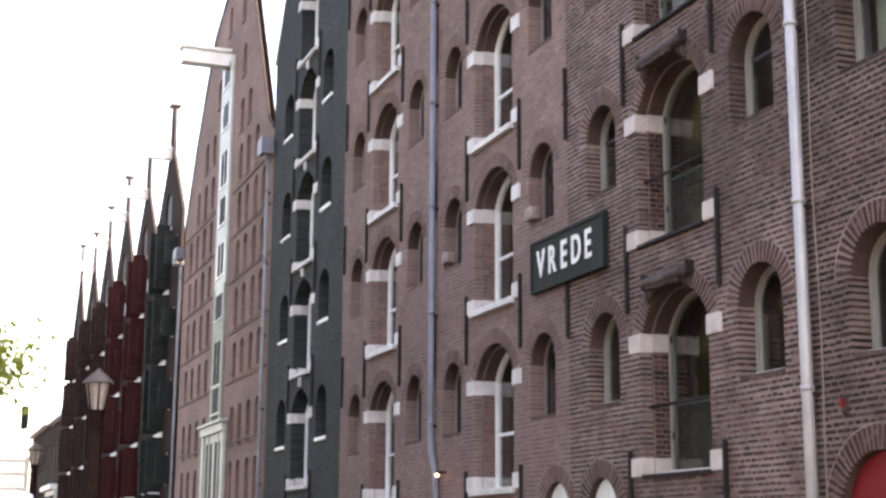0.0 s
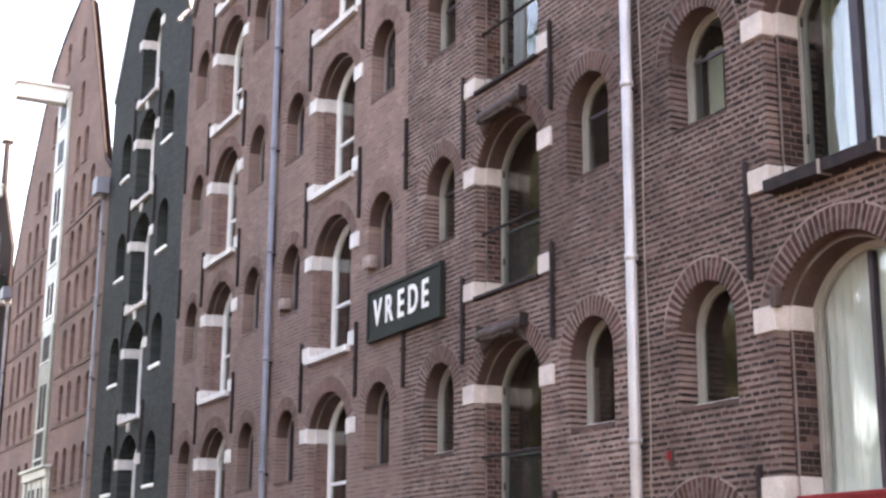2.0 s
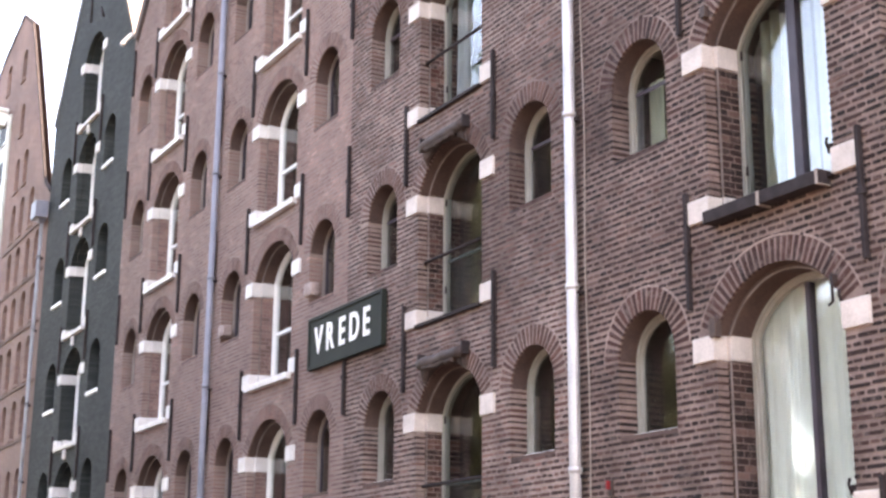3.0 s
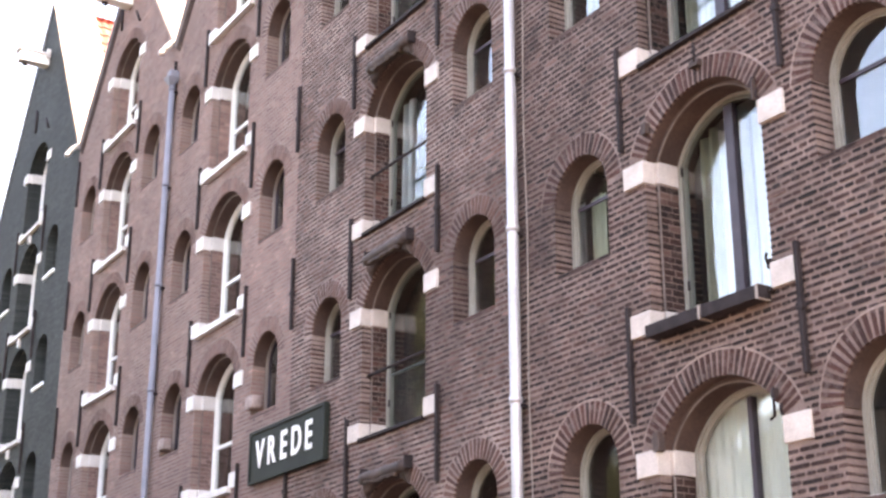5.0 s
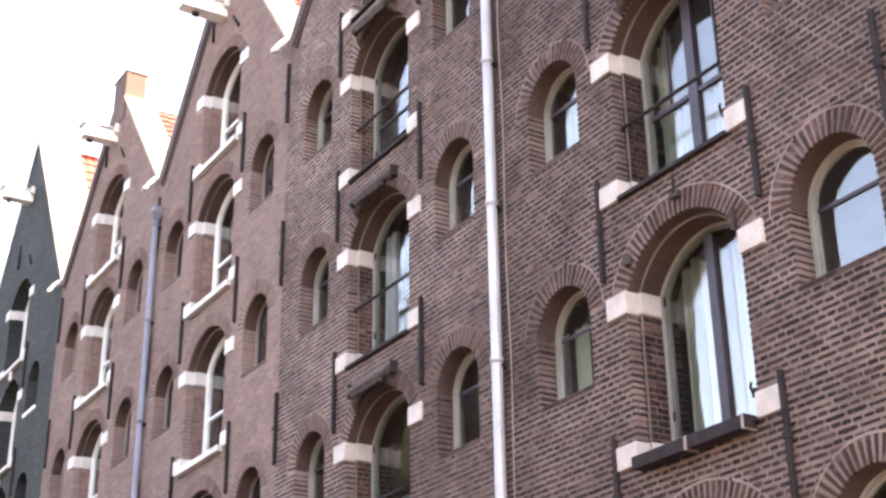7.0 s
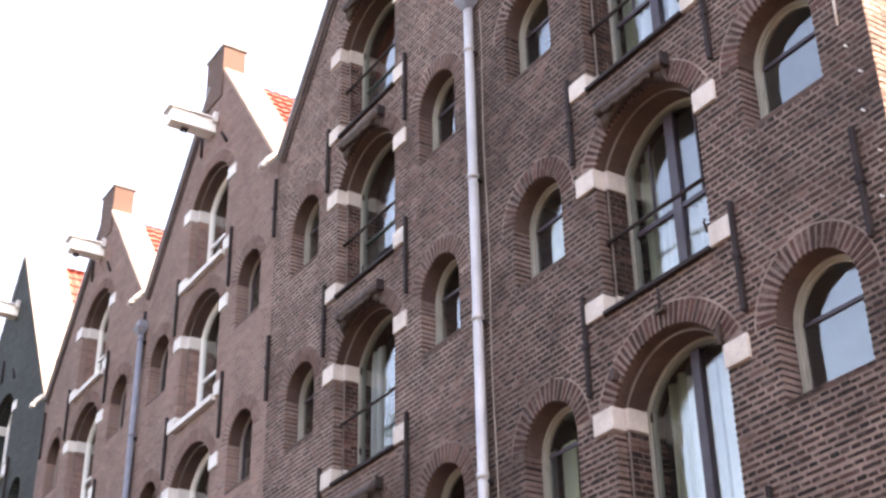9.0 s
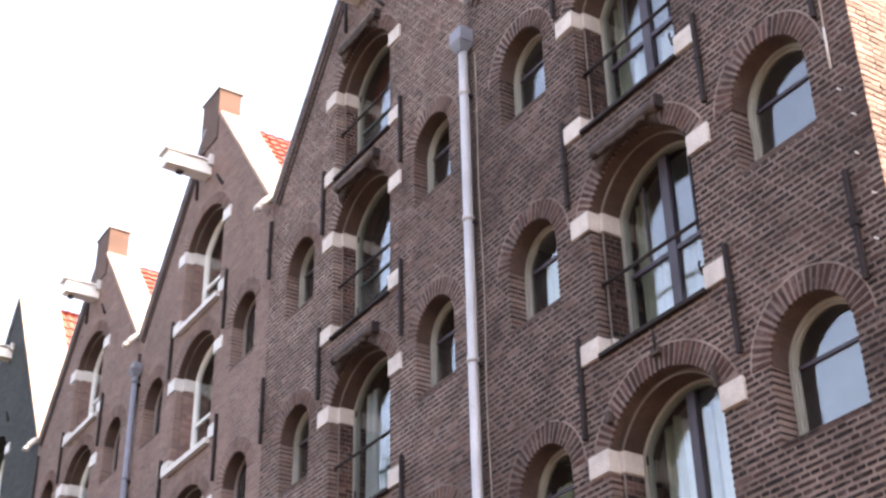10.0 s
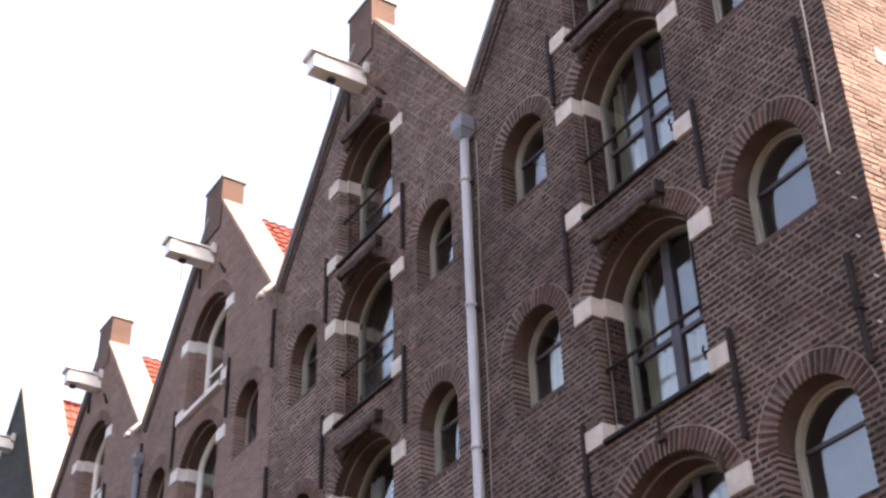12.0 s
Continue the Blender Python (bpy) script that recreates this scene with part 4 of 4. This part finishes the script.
box("portal_post", BX - 1.6, BX - 1.3, FAR - 0.12, FAR, 0, 4.75, PALE, door0, 0.02)
box("portal_post", BX + 1.3, BX + 1.6, FAR - 0.12, FAR, 0, 4.75, PALE, door0, 0.02)
box("lintel", BX - 1.65, BX + 1.65, FAR - 0.16, FAR, 4.75, 5.0, PALE, door0, 0.02)
box("cornice", BX - 1.75, BX + 1.75, FAR - 0.25, FAR, 5.0, 5.08, PALE, door0, 0.02)
box("door_leaf", BX - 1.3, BX - 0.03, FAR - 0.05, FAR, 0, 4.75, PALE, door0, 0.01)
box("door_leaf", BX + 0.03, BX + 1.3, FAR - 0.05, FAR, 0, 4.75, PALE, door0, 0.01)
for x in (-0.95, -0.35, 0.35, 0.95):
    box("door_glass", BX + x - 0.17, BX + x + 0.17, FAR - 0.056, FAR - 0.05, 2.4, 4.5, IRON, door0)
beam0 = new("hoist_beam")
beam0.parent = g0
box("beam_casing", BX - 0.2, BX + 0.2, FAR - 1.5, FAR + 0.1, 16.1, 16.55, WHITE, beam0, 0.02, "white painted casing")
box("beam_cap", BX - 0.27, BX + 0.27, FAR - 1.56, FAR + 0.1, 16.55, 16.65, WHITE, beam0, 0.02)
for sx, pts in ((1, OUT0[6:12]), (-1, OUT0[1:7])):
    for (xa, za), (xb, zb) in zip(pts, pts[1:]):
        d = Vector((xb - xa, 0, zb - za)).normalized()
        n = Vector((-d.z, 0, d.x)) * 0.07
        # Coping painted black to cancel the sunlight along the gable.
        prism_xz("coping", [(xa, za), (xb, zb), (xb + n.x, zb + n.z), (xa + n.x, za + n.z)], FAR - 0.03, FAR + 0.03, IRON, g0)
downpipe(-35.75, 11.6, LEAD, "dull zinc downpipe with a hopper at the house's edge", 0.045, 2.0)
downpipe(-48.75, 11.2, LEAD, "dull zinc downpipe with a hopper between the houses", 0.045, 1.8)


# ---- the far warehouses with open shutters ----
FAR_BRICK = coursed_mat("dark_far_brick", (0.022, 0.014, 0.012), (0.032, 0.02, 0.017), (0.032, 0.024, 0.022))
FAR_BRICK.node_tree.nodes["Principled BSDF"].inputs["Specular IOR Level"].default_value = 0.05


def shutter_house(c, half, ridge, shutter_mat, label, rnd):
    h = tagged(new("warehouse"), label, "warehouse", "row of canal warehouses")
    eave = 13.3
    out = [(c - half, 0), (c - half, eave), (c - 0.5, ridge - 1.9), (c - 0.26, ridge), (c + 0.26, ridge), (c + 0.5, ridge - 1.9), (c + half, eave), (c + half, 0)]
    doors = [Arch(c, 0.75, z, z + 1.6, 0.3, depth=0.1) for z in (2.9, 5.5, 8.1, 10.7)] + [Arch(c, 0.6, 13.1, 14.2, 0.3, depth=0.1)]
    smalls = [Arch(c + dx, 0.4, z + 0.7, z + 1.5, 0.35, depth=0.2) for z in (2.9, 5.5, 8.1, 10.7) for dx in (-1.9, 1.9)]
    backing("wall", out, doors + smalls, FAR_BRICK, h, FAR, 0.1)
    prism_xz("wall_back", out, FAR + 0.085, FAR + 0.1, FAR_BRICK, h)
    rim = [(x, y, z) for x, z in out for y in (FAR, FAR + 0.085)]
    # Edge painted black in place of shade, as the sun strikes it.
    mesh("gable_edge", rim, [(2 * k, 2 * k + 1, 2 * k + 3, 2 * k + 2) for k in range(len(out) - 1)], IRON, h, "gable edge blackened against sunlight")
    for o in doors:
        box("door_leaf", c - 0.75, c + 0.75, FAR + 0.05, FAR + 0.08, o.foot, o.spring + 0.3, shutter_mat, h) if o.half > 0.7 else box("door_leaf", c - 0.6, c + 0.6, FAR + 0.05, FAR + 0.08, o.foot, o.spring + 0.3, shutter_mat, h)
        box("sill", c - 0.83, c + 0.83, FAR - 0.06, FAR + 0.15, o.foot - 0.16, o.foot, WHITE_STONE, h, 0.02, "white stone sill")
        for sx in ((-1, 1) if o.foot < 12 else ()):
            sh = new("shutter")
            sh.parent = h
            sh.matrix_basis = pose(c + sx * 0.8, FAR - 0.01, o.foot + 0.03, 0, 0, sx * rnd.uniform(-12, 4))
            part("leaf", add_box(bmesh.new(), -0.025, 0.025, -0.54, 0.0, 0, 2.38, 0.008), shutter_mat, sh)
            for zb in (0.35, 1.5):
                part("batten", add_box(bmesh.new(), 0.02, 0.045, -0.51, -0.04, zb, zb + 0.1, 0.004), shutter_mat, sh)
            part("strap", add_box(bmesh.new(), 0.045, 0.052, -0.4, 0.0, 0.37, 0.43), WHITE if o.foot < 4 else IRON, sh)
    for o in smalls:
        arched_frame("window_frame", o, FAR + 0.03, FAR + 0.07, 0.06, DULL, h)
        pane(o, FAR + 0.05, h, 0.05)
        sh = box("shutter", o.cx + o.half, o.cx + o.half + 0.04, FAR - 0.45, FAR - 0.005, o.foot, o.spring + 0.2, shutter_mat, h, 0.006)
    b = new("hoist_beam")
    b.parent = h
    box("beam_casing", c - 0.15, c + 0.15, FAR - 0.95, FAR + 0.1, ridge - 2.1, ridge - 1.75, WHITE, b, 0.02, "white painted casing")
    box("beam_cap", c - 0.2, c + 0.2, FAR - 1.0, FAR + 0.05, ridge - 1.75, ridge - 1.66, WHITE, b, 0.01)
    box("head_coping", c - 0.32, c + 0.32, FAR - 0.14, FAR + 0.26, ridge, ridge + 0.1, LEAD, h, 0.02)
    # Unseen block added so that the house shades the street in front.
    box("body", c - half, c + half, FAR + 0.5, FAR + 10, 0, eave - 0.3, FAR_BRICK, h)
    box("gutter_stone", c + half - 0.22, c + half + 0.22, FAR - 0.25, FAR + 0.3, 11.2, 11.75, LEAD, h, 0.04, "grey rainwater hopper")
    return h


for c, ridge, mt, lb in ((-52.4, 17.95, GREEN, "dark warehouse with grey-green open shutters"), (-58.3, 17.75, OXBLOOD, "dark warehouse with oxblood red open shutters"),
                         (-64.6, 18.1, OXBLOOD, "dark warehouse with oxblood red open shutters"), (-70.9, 18.1, BROWN_SHUTTER, "dark warehouse with brown open shutters"),
                         (-77.0, 18.0, BROWN_SHUTTER, "dark warehouse with brown open shutters"), (-83.6, 18.6, BROWN_SHUTTER, "dark warehouse with brown open shutters")):
    shutter_house(c, 3.05, ridge, mt, lb, rnd)

# lower houses past the warehouses
for x0, x1, zt in ((-96.0, -86.8, 9.0), (-112.0, -96.0, 9.2)):
    h = tagged(new("house"), "low dark brick house with a pale cornice", "house")
    n = int((x1 - x0) / 2.2)
    ops = [Arch(x0 + (k + 0.5) * (x1 - x0) / n, 0.5, z, z + 1.5, 0.15, depth=0.15) for k in range(n) for z in (1.0, 3.7, 6.3)]
    backing("wall", [(x0, 0), (x0, zt), (x1, zt), (x1, 0)], ops, FAR_BRICK, h, FAR, 0.2)
    box("wall_back", x0, x1, FAR + 0.3, FAR + 8, 0, zt - 0.1, DARK, h)
    box("cornice", x0, x1, FAR - 0.4, FAR + 0.3, zt, zt + 0.35, WHITE, h, 0.03, "pale painted cornice")
    for o in ops:
        w = new("window")
        w.parent = h
        arched_frame("window_frame", o, FAR + 0.08, FAR + 0.15, 0.08, WHITE, w)
        pane(o, FAR + 0.12, w, 0.06)
porch = tagged(new("shop_front"), "pale painted shop front with small panes", "shop front")
porch.location = (-88.5, FAR, 0)
part("front", add_box(bmesh.new(), -3.0, 3.0, -0.6, 0.0, 0, 4.6, 0.03), PALE, porch)
part("cornice", add_box(bmesh.new(), -3.2, 3.2, -0.9, 0.0, 4.6, 4.9, 0.05), WHITE, porch)
for k in range(5):
    for z in (1.2, 2.3, 3.4):
        part("pane", add_box(bmesh.new(), -2.7 + k * 1.15, -1.75 + k * 1.15, -0.62, -0.6, z, z + 0.9), DARK, porch)


# ---- street lamps ----
LANTERN, lnt, lb = material("milky_lantern_glass", 0.35)
lb.inputs["Base Color"].default_value = (0.42, 0.36, 0.32, 1)
lb.inputs["Transmission Weight"].default_value = 0.35
LAMP_ROOF = grain_mat("dull_grey_lamp_roof", (0.06, 0.052, 0.053), (0.1, 0.088, 0.088), 8.0, 60, 0.9)
POST = grain_mat("dark_red_brown_post_paint", (0.01, 0.0055, 0.005), (0.024, 0.012, 0.01), 9.0, 60, 0.7)
POST.node_tree.nodes["Principled BSDF"].inputs["Specular IOR Level"].default_value = 0.1


def frustum(bm, r0, r1, z0, z1, seg=6):
    bmesh.ops.create_cone(bm, cap_ends=True, segments=seg, radius1=r0, radius2=r1, depth=z1 - z0, matrix=Matrix.Translation((0, 0, (z0 + z1) / 2)))


def street_lamp(x, y, top):
    L = tagged(new("street_lamp"), "old street lamp with a six-sided lantern on a dark post", "street lamp", "street lamps")
    L.location = (x, y, 0)
    bm = bmesh.new()
    frustum(bm, 0.24, 0.2, 0, 0.5, 12)
    frustum(bm, 0.13, 0.11, 0.5, 1.3, 12)
    frustum(bm, 0.16, 0.16, 1.3, 1.38, 12)
    frustum(bm, 0.12, 0.1, 1.38, top - 0.85, 12)
    frustum(bm, 0.11, 0.13, top - 0.85, top - 0.78, 12)
    part("post", bm, POST, L)
    bm = bmesh.new()
    frustum(bm, 0.07, 0.13, top - 0.78, top - 0.55, 6)
    part("lantern_foot", bm, POST, L)
    bm = bmesh.new()
    frustum(bm, 0.11, 0.19, top - 0.55, top - 0.14, 6)
    part("lantern_glass", bm, LANTERN, L, "milky lantern panes")
    for k in range(6):
        a = math.pi / 3 * k
        tube("lantern_rib", [(0.113 * math.cos(a), 0.113 * math.sin(a), top - 0.56), (0.194 * math.cos(a), 0.194 * math.sin(a), top - 0.13)], 0.012, POST, L, sides=6)
    bm = bmesh.new()
    frustum(bm, 0.25, 0.22, top - 0.15, top - 0.12, 6)
    frustum(bm, 0.225, 0.07, top - 0.12, top + 0.02, 6)
    frustum(bm, 0.06, 0.02, top + 0.02, top + 0.08, 8)
    part("lantern_roof", bm, LAMP_ROOF, L, "grey lantern roof")


street_lamp(-21.85, 2.52, 4.1)
street_lamp(-42.0, 3.2, 4.3)

# ---- delivery van, bridge rail, tree and the banner beyond ----
CARPAINT, cnt, cb2 = material("white_car_paint", 0.25)
cb2.inputs["Base Color"].default_value = (0.78, 0.8, 0.84, 1)
van = tagged(new("van"), "white delivery van parked on the quay", "van")
van.location = (-26.6, 0.95, 0)
bm = add_box(bmesh.new(), -2.6, 2.2, -1.0, 1.0, 0.45, 2.43, 0.28)
part("body", bm, CARPAINT, van)
bm = add_box(bmesh.new(), 2.0, 3.0, -0.98, 0.98, 0.45, 1.25, 0.2)
part("bonnet", bm, CARPAINT, van)
part("windscreen", add_box(bmesh.new(), 2.1, 2.24, -0.85, 0.85, 1.35, 2.15, 0.05), DARK, van)
for x in (-1.7, 1.9):
    for y in (-0.95, 0.95):
        wheel = new("wheel")
        wheel.parent = van
        tube("tyre", [(x, y - 0.1, 0.34), (x, y + 0.1, 0.34)], 0.34, IRON, wheel, sides=24)
        tube("rim", [(x, y - 0.11, 0.34), (x, y + 0.11, 0.34)], 0.2, LEAD, wheel, sides=18)
rail = tagged(new("bridge_railing"), "white painted bridge railing with three rails", "railing")
rail.location = (-46.0, 0, 0)
for z in (3.2, 3.65, 4.05):
    part("rail", add_box(bmesh.new(), -0.05, 0.05, -14, 3.35, z - 0.06, z + 0.06, 0.01), WHITE, rail)
for k in range(9):
    part("post", add_box(bmesh.new(), -0.07, 0.07, 3.2 - k * 2.0, 3.34 - k * 2.0, 2.5, 4.2, 0.01), WHITE, rail)
part("bridge_edge", add_box(bmesh.new(), -0.4, 0.4, -14.2, 3.4, 0.0, 2.5, 0.03), STONE, rail)
ban = tagged(new("banner_post"), "narrow dark banner on a thin post", "banner")
ban.location = (-44.9, 3.05, 0)
tube("pole", [(-0.06, 0, 0), (-0.06, 0, 5.75)], 0.025, WHITE, ban, sides=8)
part("banner", add_box(bmesh.new(), -0.02, 0.02, -0.11, 0.11, 4.95, 5.65, 0.01), GREEN, ban)

LEAF = grain_mat("yellow_green_leaf", (0.11, 0.145, 0.02), (0.22, 0.25, 0.045), 1.5, 30, 0.6)
lnt2 = LEAF.node_tree
thin = lnt2.nodes.new("ShaderNodeBsdfTranslucent")
thin.inputs["Color"].default_value = (0.5, 0.55, 0.12, 1)
both = lnt2.nodes.new("ShaderNodeMixShader")
both.inputs[0].default_value = 0.5
lnt2.links.new(lnt2.nodes["Principled BSDF"].outputs[0], both.inputs[1])
lnt2.links.new(thin.outputs[0], both.inputs[2])
lnt2.links.new(both.outputs[0], lnt2.nodes["Material Output"].inputs["Surface"])
ELM_LEAF = grain_mat("dull_green_elm_leaf", (0.02, 0.024, 0.013), (0.042, 0.047, 0.026), 0.8, 30, 0.7)
BARK = grain_mat("grey_brown_bark", (0.06, 0.05, 0.04), (0.13, 0.11, 0.09), 5.0, 30, 0.95, relief=0.8, depth=0.02)


def tree(x, y, height, spread, seed, leaves=520, size=1.0, leaf=LEAF):
    puff = 0.5 if height < 15 else 0.85
    r = random.Random(seed)
    T = tagged(new("tree"), "leafy canal-side elm in sunlight" if leaf is LEAF else "unseen green elm added for window reflections and shade", "tree", "canal-side elms")
    T.location = (x, y, 0)
    trunk = bmesh.new()
    frustum(trunk, height * 0.024, height * 0.013, 0, height * 0.45, 10)
    part("trunk", trunk, BARK, T)
    tips = []
    for k in range(16):
        a, z0 = r.uniform(0, 6.28), height * r.uniform(0.18, 0.45)
        end = Vector((math.cos(a) * spread * r.uniform(0.3, 0.85), math.sin(a) * spread * r.uniform(0.3, 0.85), height * r.uniform(0.3, 0.92)))
        midp = Vector((0, 0, z0)).lerp(end, 0.5) + Vector((0, 0, 0.3))
        tube("limb", [(0, 0, z0), tuple(midp), tuple(end)], height * 0.0045, BARK, T, sides=6)
        tips += [midp, end, Vector((0, 0, z0)).lerp(end, 0.75)]
    v, f = [], []
    for tip in tips:
        for _ in range(leaves):
            p = tip + Vector((r.gauss(0, puff), r.gauss(0, puff), r.gauss(0, puff * 0.9)))
            u = Vector((r.gauss(0, 1), r.gauss(0, 1), r.gauss(0, 1))).normalized()
            w = u.cross(Vector((r.gauss(0, 1), r.gauss(0, 1), r.gauss(0, 1)))).normalized()
            q = r.uniform(0.06, 0.13) * size
            n = len(v)
            v += [p - u * q, p + w * q * 0.55, p + u * q, p - w * q * 0.55]
            f.append((n, n + 1, n + 2, n + 3))
    ob = mesh("crown", v, f, leaf, T, "loose yellow-green leaves" if leaf is LEAF else "dense dull green leaves")
    ob["kind"] = "stuff"


tree(-38.0, -0.6, 11.8, 3.1, 5, 620)
# its unseen neighbours along the water, mirrored in the lower windows; the first only blocks skylight
for x, seed, high, wide in ((-7.5, 11, 14.5, 4.0), (-19.0, 12, 10.8, 3.4), (-27.0, 15, 8.5, 2.6), (-37.0, 16, 10.5, 3.4), (-33.2, 13, 20.0, 4.4), (-40.5, 14, 25.0, 5.0)):
    # Those at -37, -33.2 and -40.5 are added just to darken window reflections.
    tree(x, -4.6 if high < 15 else -6.2, high, wide, seed, 340 if high < 12 else 700, 1.8 if high < 12 else 2.4, ELM_LEAF)

# pale gutter stones in the valleys between the gables
for x in (-17.62, -23.2, -28.9):
    v = tagged(new("gutter_stone"), "white stone gutter spout between two gables", "gutter stone", "gutter stones")
    v.location = (x, FRONT, VALLEY)
    tube("spout", [(0.1, 0.12, 0.2), (0.07, -0.04, 0.12), (0.03, -0.14, 0.02), (0.0, -0.2, -0.08)], 0.06, WHITE_STONE, v, sides=12)
    part("lip", add_box(bmesh.new(), -0.07, 0.07, -0.27, -0.15, -0.14, -0.04, 0.045), WHITE_STONE, v)

# iron hooks on the jambs of the end warehouse
for l, sl in zip(LEVELS[:4], SILLS[:4]):
    for x, z in ((-8.94 + 0.77, l + 0.02), (-8.94 + 0.74, sl + 0.02)):
        hk = tagged(new("shutter_hook"), "small black iron hook in a window jamb", "hook", "shutter hooks")
        hk.location = (x, FRONT + 0.02, z)
        tube("hook", [(0, 0.06, 0), (0, -0.03, 0), (0.0, -0.045, 0.04), (0.0, -0.03, 0.085)], 0.013, IRON, hk, sides=8)
        part("plate", add_box(bmesh.new(), -0.03, 0.03, -0.01, 0.03, -0.04, 0.04, 0.006), IRON, hk)

# irons of a lost awning, left on two arches of the end warehouse
def awning_iron(x, z, w, h, hook):
    ir = tagged(new("awning_iron"), "rusty black awning iron on a brick arch", "awning iron", "awning irons")
    ir.location = (x, FRONT - 0.004, z)
    part("block", add_box(bmesh.new(), -w, w, -0.055, 0.03, -h, h, 0.01), HOOD, ir)
    if hook > 0:
        tube("stub", [(0.02, -0.05, 0), (0.03, -0.06, hook)], 0.016, IRON, ir, sides=8)
    if hook < 0:
        tube("hook", [(0, -0.03, h), (0.02, -0.06, 0.03), (0.025, -0.065, hook), (-0.02, -0.07, hook - 0.02)], 0.014, IRON, ir, sides=8)


awning_iron(-9.66, 7.28, 0.035, 0.06, 0)
awning_iron(-8.9, 7.66, 0.06, 0.035, 0.2)
awning_iron(-8.18, 7.1, 0.012, 0.11, 0)
awning_iron(-9.71, 4.22, 0.04, 0.09, 0)
awning_iron(-8.22, 4.36, 0.02, 0.04, -0.2)

# drapes behind small windows of the end warehouse
for l, x0, x1, mt, lb in ((6.98, -11.32, -11.14, LEAD, "grey drape behind a small window"), (6.98, -11.07, -10.8, DRAPE, "beige drape behind a small window"),
                          (9.7, -11.0, -10.8, DRAPE, "beige drape behind a small window")):
    dr = tagged(new("drape"), lb, "drape", "drapes in small windows")
    curtain(x0, x1, l - 0.75, l + 0.12, FRONT + 0.38, dr, rnd, "cloth", mt, "", 0.3)
orn = tagged(new("ornament"), "white curved ornament on an inner window sill", "ornament")
orn.location = (-12.6, FRONT + 0.36, 6.2)
tube("base", [(0, 0, 0), (0, 0, 0.05)], 0.07, WHITE, orn, sides=12)
tube("stem", [(0, 0, 0.05), (-0.02, 0, 0.16), (0.03, 0, 0.24), (0.1, 0, 0.2), (0.12, 0, 0.14)], 0.025, WHITE, orn, sides=10)

# unseen roof behind the wide house's gable, added to block the sun
v = [(-48.4, FAR + 0.3, 10.0), (-42.0, FAR + 0.3, 13.4), (-35.7, FAR + 0.3, 10.0), (-48.4, FAR + 10, 10.0), (-42.0, FAR + 10, 13.4), (-35.7, FAR + 10, 10.0)]
mesh("roof", v, [(0, 1, 4, 3), (1, 2, 5, 4), (0, 2, 1), (3, 4, 5), (0, 3, 5, 2)], TILE, g0, "unseen low tile roof added to block the sun")
